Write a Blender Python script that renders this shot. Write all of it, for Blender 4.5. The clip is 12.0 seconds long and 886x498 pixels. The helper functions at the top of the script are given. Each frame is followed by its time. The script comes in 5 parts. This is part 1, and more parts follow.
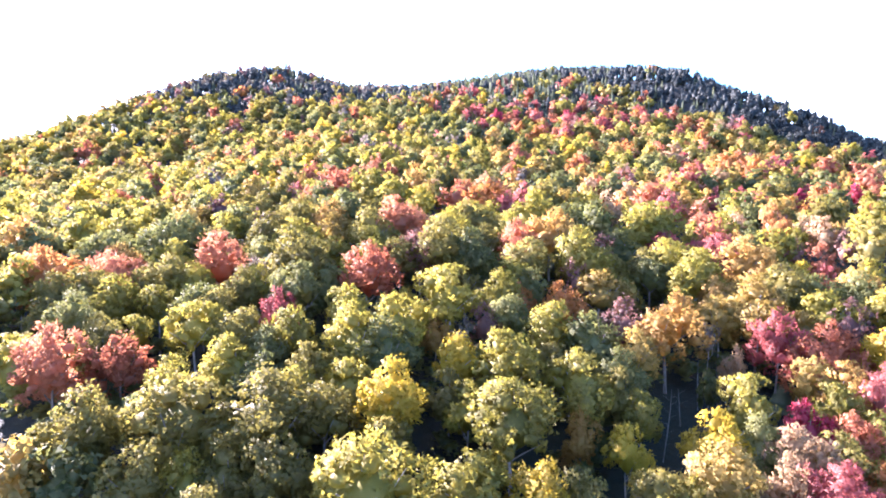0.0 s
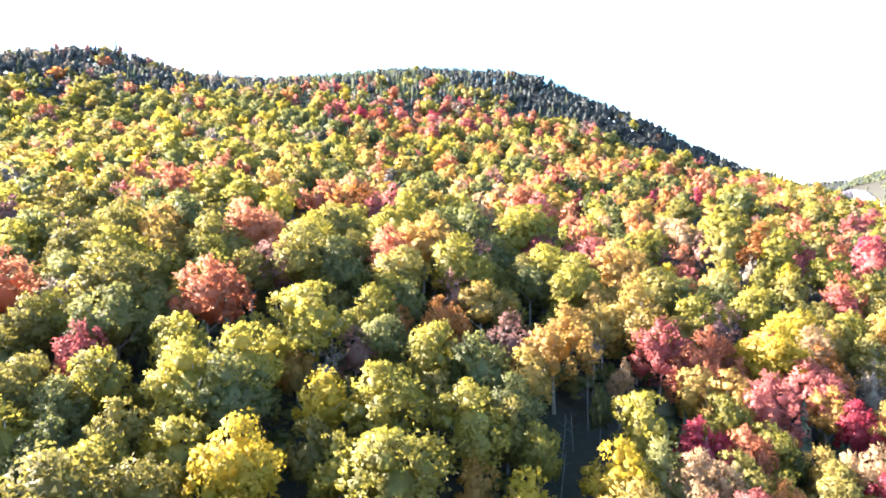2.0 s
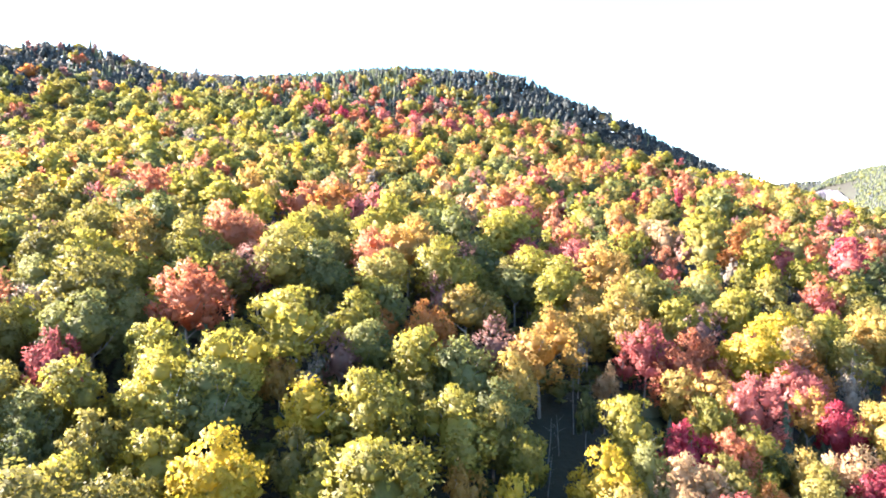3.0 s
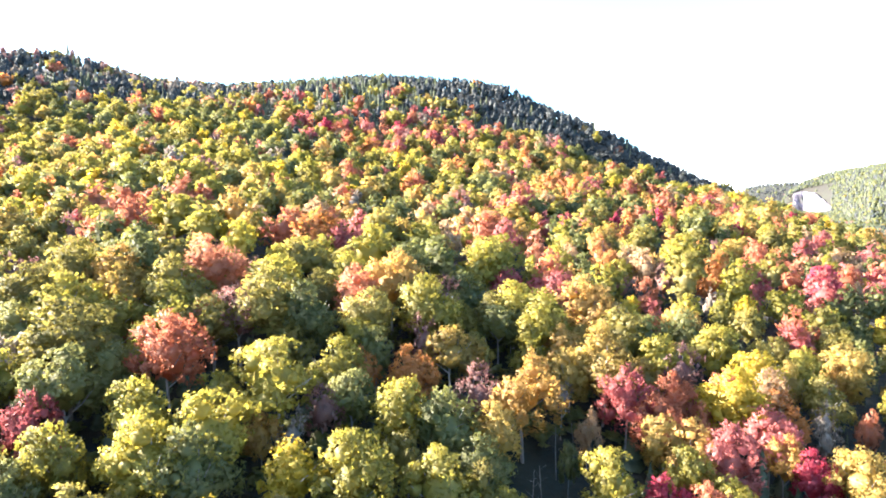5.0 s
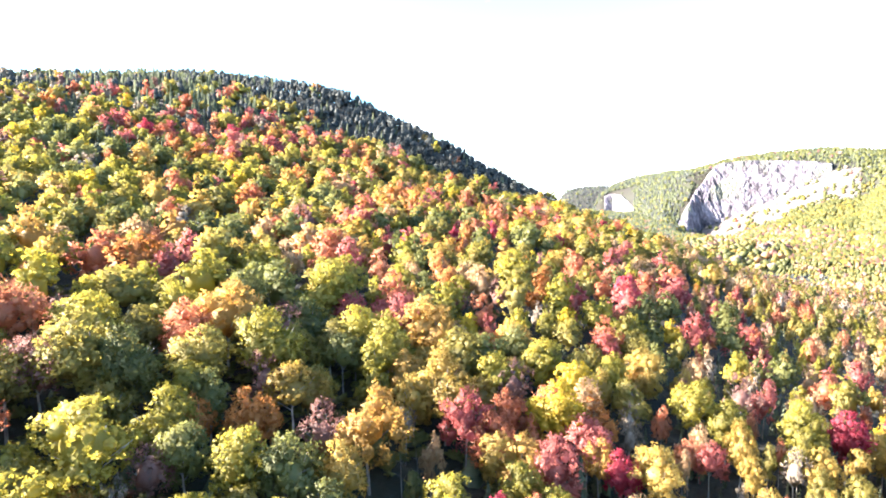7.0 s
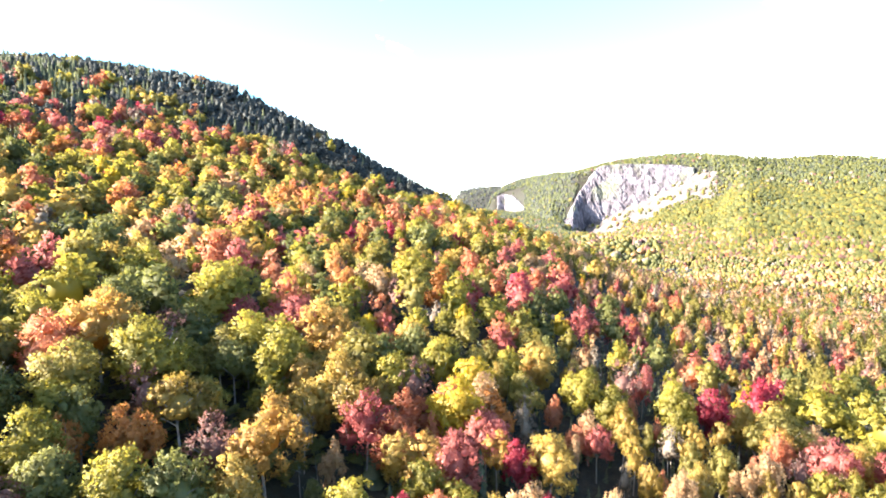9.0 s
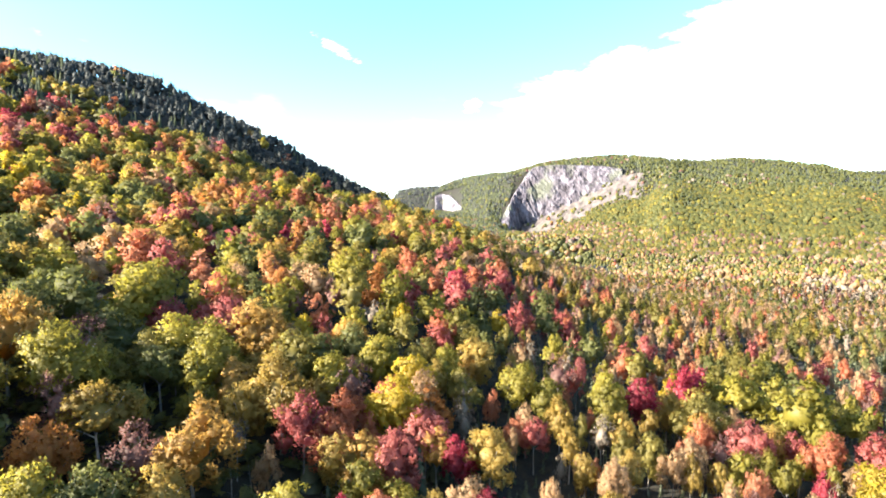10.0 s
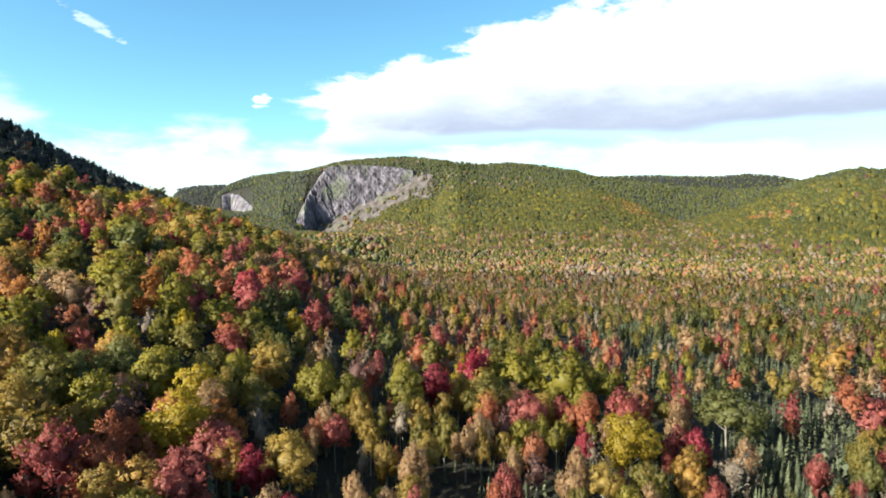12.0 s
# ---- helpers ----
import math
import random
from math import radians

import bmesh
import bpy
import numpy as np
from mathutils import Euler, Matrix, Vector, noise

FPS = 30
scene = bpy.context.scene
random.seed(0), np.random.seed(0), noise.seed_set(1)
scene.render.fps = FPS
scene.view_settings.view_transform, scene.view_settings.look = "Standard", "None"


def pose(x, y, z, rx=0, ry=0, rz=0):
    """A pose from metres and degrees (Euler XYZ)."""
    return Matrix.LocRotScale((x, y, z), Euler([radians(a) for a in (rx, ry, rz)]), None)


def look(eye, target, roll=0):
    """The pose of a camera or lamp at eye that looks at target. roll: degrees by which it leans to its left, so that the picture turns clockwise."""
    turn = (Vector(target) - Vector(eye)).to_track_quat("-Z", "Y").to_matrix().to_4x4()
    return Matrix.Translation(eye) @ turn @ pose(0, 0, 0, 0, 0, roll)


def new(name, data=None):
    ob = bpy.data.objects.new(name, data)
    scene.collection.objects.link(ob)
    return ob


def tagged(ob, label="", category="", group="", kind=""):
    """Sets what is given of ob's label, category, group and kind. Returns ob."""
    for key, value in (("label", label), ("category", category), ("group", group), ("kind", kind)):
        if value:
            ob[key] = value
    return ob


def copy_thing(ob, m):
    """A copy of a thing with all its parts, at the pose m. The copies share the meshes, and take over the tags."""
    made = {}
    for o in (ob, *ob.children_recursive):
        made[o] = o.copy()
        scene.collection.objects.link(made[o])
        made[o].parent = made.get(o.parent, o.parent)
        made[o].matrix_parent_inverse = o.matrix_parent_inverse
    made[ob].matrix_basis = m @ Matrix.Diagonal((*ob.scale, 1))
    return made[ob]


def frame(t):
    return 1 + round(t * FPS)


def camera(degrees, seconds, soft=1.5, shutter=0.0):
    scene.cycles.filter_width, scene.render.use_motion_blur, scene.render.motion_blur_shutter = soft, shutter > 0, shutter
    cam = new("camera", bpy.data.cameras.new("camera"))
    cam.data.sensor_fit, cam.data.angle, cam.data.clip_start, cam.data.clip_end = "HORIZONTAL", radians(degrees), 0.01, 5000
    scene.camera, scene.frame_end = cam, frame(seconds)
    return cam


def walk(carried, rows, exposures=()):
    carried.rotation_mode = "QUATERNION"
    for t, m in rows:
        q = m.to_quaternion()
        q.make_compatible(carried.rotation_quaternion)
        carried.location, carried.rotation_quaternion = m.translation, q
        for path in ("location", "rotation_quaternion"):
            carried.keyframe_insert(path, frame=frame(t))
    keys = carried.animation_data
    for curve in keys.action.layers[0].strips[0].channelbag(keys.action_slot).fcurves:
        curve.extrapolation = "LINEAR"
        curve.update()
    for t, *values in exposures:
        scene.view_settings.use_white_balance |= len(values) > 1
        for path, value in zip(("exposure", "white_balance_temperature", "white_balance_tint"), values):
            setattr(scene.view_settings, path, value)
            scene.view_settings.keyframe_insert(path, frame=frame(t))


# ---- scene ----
# ------------------------------------------------------------------ camera
cam = camera(77.9, 12.0, soft=1.9)
PITCH = -4.81
ROWS = [
    (0.0, 0.00, 0.00, 45.00, 0.00),
    (0.5, 0.18, 3.28, 45.10, -4.50),
    (1.0, 0.32, 6.65, 45.19, -9.96),
    (1.5, 0.31, 9.45, 45.49, -13.57),
    (2.0, 0.33, 10.94, 45.67, -14.07),
    (2.5, 0.31, 11.51, 45.65, -14.80),
    (3.0, 0.25, 11.74, 46.05, -15.94),
    (5.0, 0.46, 11.92, 51.86, -17.56),
    (5.5, 0.53, 11.78, 53.73, -17.71),
    (6.0, 0.62, 11.68, 55.15, -18.17),
    (6.5, 0.96, 11.60, 55.77, -24.96),
    (7.0, 0.90, 11.62, 56.13, -33.65),
    (7.2, 0.90, 11.64, 56.16, -35.50),
    (8.8, 1.00, 11.88, 56.10, -43.30),
    (9.0, 1.01, 11.91, 56.06, -44.38),
    (9.5, 1.22, 12.04, 55.85, -47.36),
    (10.0, 1.31, 12.01, 55.62, -50.83),
    (10.5, 1.29, 11.96, 55.40, -55.46),
    (11.0, 1.44, 11.89, 55.08, -60.65),
    (11.5, 1.91, 11.89, 54.83, -66.97),
    (12.0, 1.97, 12.00, 54.73, -71.86),
]
EXPOSURES = [(0.0, 3.72, 5350, 34), (0.6, 3.76, 5600, 24), (1.3, 3.8, 5900, 16), (6.0, 3.78, 5900, 15), (7.0, 3.8, 6000, 14), (9.0, 3.5, 6200, 12), (10.0, 2.88, 6200, 9), (11.0, 2.17, 6100, 5), (12.0, 1.68, 6050, 2)]
walk(cam, [(t, pose(x, y, z, 90 + PITCH, 0, yaw)) for t, x, y, z, yaw in ROWS], EXPOSURES)

# ------------------------------------------------------------------ sun and sky
SUN_AZ, SUN_EL = -50.0, 26.0          # degrees clockwise from +y, and above the horizon
sun_data = bpy.data.lights.new("sun", "SUN")
sun_data.energy, sun_data.angle, sun_data.color = 5.0, radians(0.6), (1.0, 0.89, 0.72)
sun = new("sun", sun_data)
sun_way = Vector((math.sin(radians(SUN_AZ)) * math.cos(radians(SUN_EL)), math.cos(radians(SUN_AZ)) * math.cos(radians(SUN_EL)), math.sin(radians(SUN_EL))))
sun.matrix_world = look(sun_way * 500, (0, 0, 0))


class Nodes:
    """Short hand for building a node tree."""

    def __init__(self, tree):
        self.tree = tree
        tree.nodes.clear()

    def add(self, kind, **sets):
        n = self.tree.nodes.new(kind)
        for key, value in sets.items():
            if key.startswith("i_"):
                n.inputs[int(key[2:])].default_value = value
            else:
                setattr(n, key, value)
        return n

    def link(self, a, out, b, into):
        self.tree.links.new(a.outputs[out], b.inputs[into])

    def math(self, op, a, b=None, clamp=False):
        n = self.add("ShaderNodeMath", operation=op, use_clamp=clamp)
        for k, v in enumerate((a, b)):
            if v is None:
                continue
            if isinstance(v, (int, float)):
                n.inputs[k].default_value = v
            else:
                self.tree.links.new(v, n.inputs[k])
        return n.outputs[0]

    def mix(self, fac, a, b, blend="MIX"):
        n = self.add("ShaderNodeMix", data_type="RGBA", blend_type=blend)
        for k, v in ((0, fac), (6, a), (7, b)):
            if isinstance(v, (int, float)):
                n.inputs[k].default_value = v
            elif isinstance(v, tuple):
                n.inputs[k].default_value = (*v, 1) if len(v) == 3 else v
            else:
                self.tree.links.new(v, n.inputs[k])
        return n.outputs[2]

    def noise(self, vector, scale, detail=3.0, rough=0.55):
        n = self.add("ShaderNodeTexNoise")
        n.inputs["Scale"].default_value, n.inputs["Detail"].default_value, n.inputs["Roughness"].default_value = scale, detail, rough
        if vector is not None:
            self.tree.links.new(vector, n.inputs["Vector"])
        return n.outputs[0]

    def ramp(self, fac, stops):
        n = self.add("ShaderNodeValToRGB")
        e = n.color_ramp.elements
        while len(e) < len(stops):
            e.new(0.5)
        for el, (p, c) in zip(e, stops):
            el.position = p
            el.color = (*c, 1) if len(c) == 3 else c
        self.tree.links.new(fac, n.inputs[0])
        return n.outputs[0]

    def smooth(self, value, lo, hi):
        n = self.add("ShaderNodeMapRange", interpolation_type="SMOOTHSTEP")
        n.inputs[1].default_value, n.inputs[2].default_value = lo, hi
        self.tree.links.new(value, n.inputs[0])
        return n.outputs[0]


def build_sky():
    world = bpy.data.worlds.new("sky")
    scene.world = world
    world.use_nodes = True
    N = Nodes(world.node_tree)
    sky = N.add("ShaderNodeTexSky", sky_type="NISHITA", sun_disc=False)
    sky.sun_elevation, sky.sun_rotation = radians(SUN_EL), radians(SUN_AZ)
    sky.altitude, sky.air_density, sky.dust_density, sky.ozone_density = 1500, 1.3, 0.0, 2.8
    co = N.add("ShaderNodeTexCoord")
    sep = N.add("ShaderNodeSeparateXYZ")
    N.link(co, "Generated", sep, 0)
    x, y, z = sep.outputs[0], sep.outputs[1], sep.outputs[2]
    az = N.math("ARCTAN2", x, y)
    el = N.math("ARCSINE", z)
    comb = N.add("ShaderNodeCombineXYZ")
    N.tree.links.new(N.math("MULTIPLY", az, 1.0), comb.inputs[0])
    N.tree.links.new(N.math("MULTIPLY", el, 2.6), comb.inputs[1])
    flat = comb.outputs[0]
    puff = N.noise(flat, 7.0, 6.0, 0.6)
    broad = N.noise(flat, 2.3, 3.0, 0.5)
    # the cumulus bank over the valley: its upper edge climbs to the right, its base is level
    top = N.math("ADD", N.math("MULTIPLY", N.math("SUBTRACT", az, 0.86), 0.27), 0.165)
    top = N.math("MINIMUM", top, 0.34)
    above = N.math("SUBTRACT", N.math("ADD", top, N.math("MULTIPLY", N.math("SUBTRACT", puff, 0.5), 0.16)), el)
    base = N.math("SUBTRACT", el, N.math("ADD", N.math("MULTIPLY", N.math("SUBTRACT", broad, 0.5), 0.10), 0.098))
    side = N.math("SUBTRACT", az, N.math("ADD", N.math("MULTIPLY", N.math("SUBTRACT", puff, 0.5), 0.5), 0.98))
    bank = N.math("MULTIPLY", N.math("MULTIPLY", N.smooth(above, 0.0, 0.018), N.smooth(base, 0.0, 0.03)), N.smooth(side, 0.0, 0.10))
    # low streaks near the horizon and a veil about the sun
    low = N.math("MULTIPLY", N.smooth(N.math("ADD", N.noise(flat, 4.0, 5.0, 0.55), N.math("MULTIPLY", el, -1.3)), 0.32, 0.47), N.smooth(el, 0.23, 0.09))
    wisp = N.math("MULTIPLY", N.smooth(N.noise(flat, 5.0, 5.0, 0.6), 0.66, 0.77), 0.6)
    veil = N.math("MULTIPLY", N.smooth(az, 0.3, -0.9), N.smooth(az, -2.2, -1.5))
    curl = N.noise(flat, 34.0, 5.0, 0.6)

    def puff_at(az0, el0, wide, high, lean):
        """A small ragged cloud."""
        u = N.math("DIVIDE", N.math("SUBTRACT", az, az0), wide)
        v = N.math("DIVIDE", N.math("ADD", N.math("SUBTRACT", el, el0), N.math("MULTIPLY", N.math("SUBTRACT", az, az0), lean)), high)
        r2 = N.math("ADD", N.math("MULTIPLY", u, u), N.math("MULTIPLY", v, v))
        return N.smooth(N.math("SUBTRACT", N.math("ADD", N.math("MULTIPLY", N.math("SUBTRACT", curl, 0.5), 5.0), 0.75), r2), 0.0, 0.9)

    bank = N.math("MAXIMUM", bank, N.math("MAXIMUM", puff_at(0.94, 0.172, 0.020, 0.015, 0.0), N.math("MULTIPLY", puff_at(0.70, 0.262, 0.042, 0.011, 0.45), 0.55)))
    cover = N.math("MAXIMUM", N.math("MAXIMUM", bank, N.math("MULTIPLY", low, 0.85)), N.math("MAXIMUM", wisp, N.math("MULTIPLY", veil, 0.8)))
    # grey undersides of the bank
    under = N.smooth(N.math("SUBTRACT", base, N.math("MULTIPLY", puff, 0.10)), -0.02, 0.08)
    grey = N.mix(N.math("MULTIPLY", N.math("MULTIPLY", N.math("SUBTRACT", 1.0, under), bank), N.smooth(side, 0.05, 0.3)), (6.6, 6.7, 6.9), (3.4, 3.6, 4.5))
    clear = N.mix(1.0, sky.outputs[0], (0.88, 1.16, 1.16), "MULTIPLY")
    colour = N.mix(cover, clear, grey)
    bg = N.add("ShaderNodeBackground")
    bg.inputs[1].default_value = 0.061
    N.tree.links.new(colour, bg.inputs[0])
    out = N.add("ShaderNodeOutputWorld")
    N.link(bg, 0, out, 0)


build_sky()


# ------------------------------------------------------------------ materials
def material(name, rough=0.8):
    m = bpy.data.materials.new(name)
    m.use_nodes = True
    N = Nodes(m.node_tree)
    out = N.add("ShaderNodeOutputMaterial")
    return m, N, out


def tone(c):
    """Autumn leaves, a little greyer and deeper than fresh paint of that colour."""
    return tuple(0.68 * v for v in c)


def foliage(name, dark, mid, light, through_part=0.62):
    """Leaves: three tones of one kind of tree, mixed from tree to tree and from spray to spray, partly letting light through."""
    m, N, out = material(name)
    geo = N.add("ShaderNodeNewGeometry")
    info = N.add("ShaderNodeObjectInfo")
    tint = N.add("ShaderNodeAttribute", attribute_name="tint")
    tree = N.math("FRACT", N.math("ADD", tint.outputs["Fac"], info.outputs["Random"]))
    p = geo.outputs["Position"]
    patch = N.noise(p, 0.45, 3.0)
    leaf = geo.outputs["Random Per Island"]
    clump = N.noise(p, 2.6, 3.0, 0.7)
    t = N.math("ADD", N.math("MULTIPLY", tree, 0.42), N.math("ADD", N.math("MULTIPLY", patch, 0.28), N.math("ADD", N.math("MULTIPLY", leaf, 0.14), 0.06)))
    t = N.math("ADD", t, N.math("MULTIPLY", N.math("SUBTRACT", clump, 0.5), 0.45))
    col = N.ramp(t, [(0.06, tone(dark)), (0.42, tone(mid)), (0.90, tone(light))])
    d = N.add("ShaderNodeBsdfDiffuse")
    tr = N.add("ShaderNodeBsdfTranslucent")
    gl = N.add("ShaderNodeBsdfGlossy")
    gl.inputs["Roughness"].default_value = 0.6
    gl.inputs["Color"].default_value = (0.9, 0.9, 0.85, 1)
    for n in (d, tr):
        N.tree.links.new(col, n.inputs["Color"])
    mx = N.add("ShaderNodeMixShader", i_0=through_part)
    N.link(d, 0, mx, 1)
    N.link(tr, 0, mx, 2)
    m2 = N.add("ShaderNodeMixShader", i_0=0.02)
    N.link(mx, 0, m2, 1)
    N.link(gl, 0, m2, 2)
    N.link(m2, 0, out, 0)
    return m


LEAF = {
    "lime": foliage("lime_yellow_leaves", (0.16, 0.148, 0.026), (0.36, 0.305, 0.042), (0.50, 0.415, 0.058)),
    "yellow": foliage("bright_yellow_leaves", (0.30, 0.22, 0.020), (0.58, 0.42, 0.030), (0.76, 0.58, 0.055)),
    "gold": foliage("golden_leaves", (0.25, 0.165, 0.035), (0.47, 0.32, 0.065), (0.60, 0.43, 0.11)),
    "olive": foliage("olive_leaves", (0.12, 0.105, 0.024), (0.27, 0.224, 0.044), (0.40, 0.325, 0.068)),
    "green": foliage("green_leaves", (0.070, 0.080, 0.024), (0.165, 0.170, 0.046), (0.275, 0.268, 0.075)),
    "sage": foliage("grey_green_leaves", (0.12, 0.12, 0.035), (0.245, 0.24, 0.07), (0.37, 0.35, 0.11)),
    "amber": foliage("amber_leaves", (0.34, 0.185, 0.045), (0.58, 0.34, 0.075), (0.70, 0.46, 0.14)),
    "orange": foliage("orange_leaves", (0.34, 0.135, 0.045), (0.60, 0.24, 0.055), (0.68, 0.35, 0.13)),
    "salmon": foliage("salmon_leaves", (0.34, 0.11, 0.06), (0.60, 0.20, 0.095), (0.70, 0.32, 0.17)),
    "peach": foliage("peach_leaves", (0.34, 0.21, 0.115), (0.54, 0.335, 0.165), (0.64, 0.44, 0.25)),
    "rose": foliage("rose_red_leaves", (0.28, 0.056, 0.070), (0.53, 0.138, 0.120), (0.64, 0.22, 0.185)),
    "crimson": foliage("crimson_leaves", (0.22, 0.018, 0.042), (0.48, 0.048, 0.085), (0.62, 0.10, 0.14)),
    "plum": foliage("dusky_plum_leaves", (0.15, 0.07, 0.06), (0.27, 0.13, 0.11), (0.38, 0.20, 0.16)),
    "bare": foliage("thin_grey_twigs", (0.11, 0.085, 0.06), (0.22, 0.17, 0.125), (0.32, 0.25, 0.19), 0.15),
    # mixed wood on shaded slopes: the shade is put into these leaf colours
    "shade_toned": foliage("shade_toned_leaves", (0.026, 0.032, 0.034), (0.045, 0.052, 0.052), (0.070, 0.072, 0.066), 0.1),
    "spruce": foliage("spruce_needles", (0.030, 0.042, 0.025), (0.098, 0.114, 0.058), (0.20, 0.208, 0.105), 0.3),
}


def bark(name, a, b):
    m, N, out = material(name)
    co = N.add("ShaderNodeTexCoord")
    st = N.add("ShaderNodeMapping")
    st.inputs["Scale"].default_value = (6, 6, 1.2)
    N.link(co, "Object", st, 0)
    n = N.noise(st.outputs[0], 2.0, 5.0, 0.65)
    bs = N.add("ShaderNodeBsdfPrincipled")
    bs.inputs["Roughness"].default_value = 0.9
    N.tree.links.new(N.ramp(n, [(0.35, a), (0.62, b)]), bs.inputs["Base Color"])
    bump = N.add("ShaderNodeBump")
    bump.inputs["Distance"].default_value = 0.03
    N.tree.links.new(n, bump.inputs["Height"])
    N.link(bump, 0, bs, "Normal")
    N.link(bs, 0, out, 0)
    return m


BARK_GREY = bark("grey_bark", (0.10, 0.085, 0.07), (0.24, 0.21, 0.18))
BARK_BIRCH = bark("pale_birch_bark", (0.14, 0.12, 0.10), (0.36, 0.33, 0.29))
BARK_DARK = bark("dark_spruce_bark", (0.045, 0.035, 0.028), (0.12, 0.095, 0.075))


def ground_material():
    m, N, out = material("forest_floor")
    geo = N.add("ShaderNodeNewGeometry")
    p = geo.outputs["Position"]
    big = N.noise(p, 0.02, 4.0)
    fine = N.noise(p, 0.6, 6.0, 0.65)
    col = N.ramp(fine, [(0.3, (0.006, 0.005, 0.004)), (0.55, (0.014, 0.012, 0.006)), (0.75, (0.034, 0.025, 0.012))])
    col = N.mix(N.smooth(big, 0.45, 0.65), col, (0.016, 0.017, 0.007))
    bs = N.add("ShaderNodeBsdfPrincipled")
    bs.inputs["Roughness"].default_value = 0.95
    N.tree.links.new(col, bs.inputs["Base Color"])
    bump = N.add("ShaderNodeBump")
    bump.inputs["Distance"].default_value = 0.4
    N.tree.links.new(fine, bump.inputs["Height"])
    N.link(bump, 0, bs, "Normal")
    N.link(bs, 0, out, 0)
    return m


GROUND = ground_material()


def rock_material(name, a, b, c):
    m, N, out = material(name)
    geo = N.add("ShaderNodeNewGeometry")
    st = N.add("ShaderNodeMapping")
    st.inputs["Scale"].default_value = (1.0, 1.0, 0.28)
    N.link(geo, "Position", st, 0)
    streak = N.noise(st.outputs[0], 0.06, 7.0, 0.68)
    broad = N.noise(geo.outputs["Position"], 0.012, 4.0)
    col = N.ramp(streak, [(0.40, a), (0.50, b), (0.62, c)])
    col = N.mix(N.math("MULTIPLY", N.smooth(broad, 0.52, 0.66), 0.7), col, (0.10, 0.11, 0.07))
    bs = N.add("ShaderNodeBsdfPrincipled")
    bs.inputs["Roughness"].default_value = 0.9
    N.tree.links.new(col, bs.inputs["Base Color"])
    bump = N.add("ShaderNodeBump")
    bump.inputs["Distance"].default_value = 6.0
    bump.inputs["Strength"].default_value = 0.8
    N.tree.links.new(streak, bump.inputs["Height"])
    N.link(bump, 0, bs, "Normal")
    N.link(bs, 0, out, 0)
    return m


ROCK = rock_material("grey_cliff_rock", (0.030, 0.025, 0.034), (0.098, 0.085, 0.104), (0.21, 0.188, 0.215))
SCREE = rock_material("brown_scree", (0.040, 0.032, 0.030), (0.080, 0.064, 0.060), (0.125, 0.102, 0.096))

# ------------------------------------------------------------------ the land
# spurs, hollows and summits of the near hill: x, y, height of the ground
SLOPE = [(0, 0, 2), (-60, 10, 8), (37, 51, 12), (-1, 55, 16), (30, 74, 20), (1, 76, 23), (-15, 90, 27), (0, 110, 32), (46, 69, 18), (14, 131, 35), (-20, 142, 39), (60, 127, 33), (-90, 130, 33)]
SPUR = [(39, 200, 50), (-33, 211, 58), (-120, 230, 48), (164, 214, 49), (104, 92, 26), (92, 42, 14), (90, 8, 11), (140, 40, 12), (170, 130, 31), (230, 246, 50), (25, 275, 75), (113, 345, 105), (125, 311, 87), (152, 282, 77), (163, 251, 64)]
CREST = [(-13, 387, 114), (-113, 410, 134), (-74, 412, 119), (-42, 425, 122), (-190, 380, 112), (30, 470, 139), (104, 491, 147), (320, 330, 25), (330, 220, 14), (100, 600, 140), (-150, 560, 111), (330, 520, 59), (235, 440, 91), (290, 400, 56), (150, 361, 122), (164, 332, 100), (178, 301, 91), (186, 270, 66), (191, 241, 55)]
VALLEY = [(100, -40, 11), (60, -90, 8), (220, 20, 6), (260, 110, 6), (400, 60, -12), (450, 250, -16), (520, -80, -9), (0, -120, 2), (-160, -60, 4), (-300, 150, 21), (420, 420, -10), (-300, 420, 63), (560, 120, -13), (200, -250, 2)]


def thin_plate(knots, stiff=40.0):
    k = np.array(knots, float)
    p, z = k[:, :2] / 100, k[:, 2]
    def phi(r2):
        return 0.5 * r2 * np.log(r2 + 1e-9)
    n = len(k)
    a = np.zeros((n + 3, n + 3))
    a[:n, :n] = phi(((p[:, None] - p[None]) ** 2).sum(-1)) + np.eye(n) * stiff * 1e-3
    a[:n, n], a[:n, n + 1:] = 1, p
    a[n, :n], a[n + 1:, :n] = 1, p.T
    w = np.linalg.solve(a, np.concatenate([z, np.zeros(3)]))
    def height(x, y):
        q = np.stack([x, y], -1) / 100
        return phi(((q[..., None, :] - p) ** 2).sum(-1)) @ w[:n] + w[n] + q @ w[n + 1:]
    return height


near_land = thin_plate(SLOPE + SPUR + CREST + VALLEY)


def step(v, lo, hi):
    t = np.clip((v - lo) / (hi - lo), 0, 1)
    return t * t * (3 - 2 * t)


def ripple(x, y, size, seed):
    """Smooth uneven ground from a few crossed waves."""
    rng = np.random.RandomState(seed)
    out = np.zeros_like(np.asarray(x, float))
    for k in range(7):
        a, f, ph = rng.uniform(0, 6.283), rng.uniform(0.6, 1.7) / size, rng.uniform(0, 6.283)
        out = out + np.sin((x * np.cos(a) + y * np.sin(a)) * f * 6.283 + ph)
    return out / 4


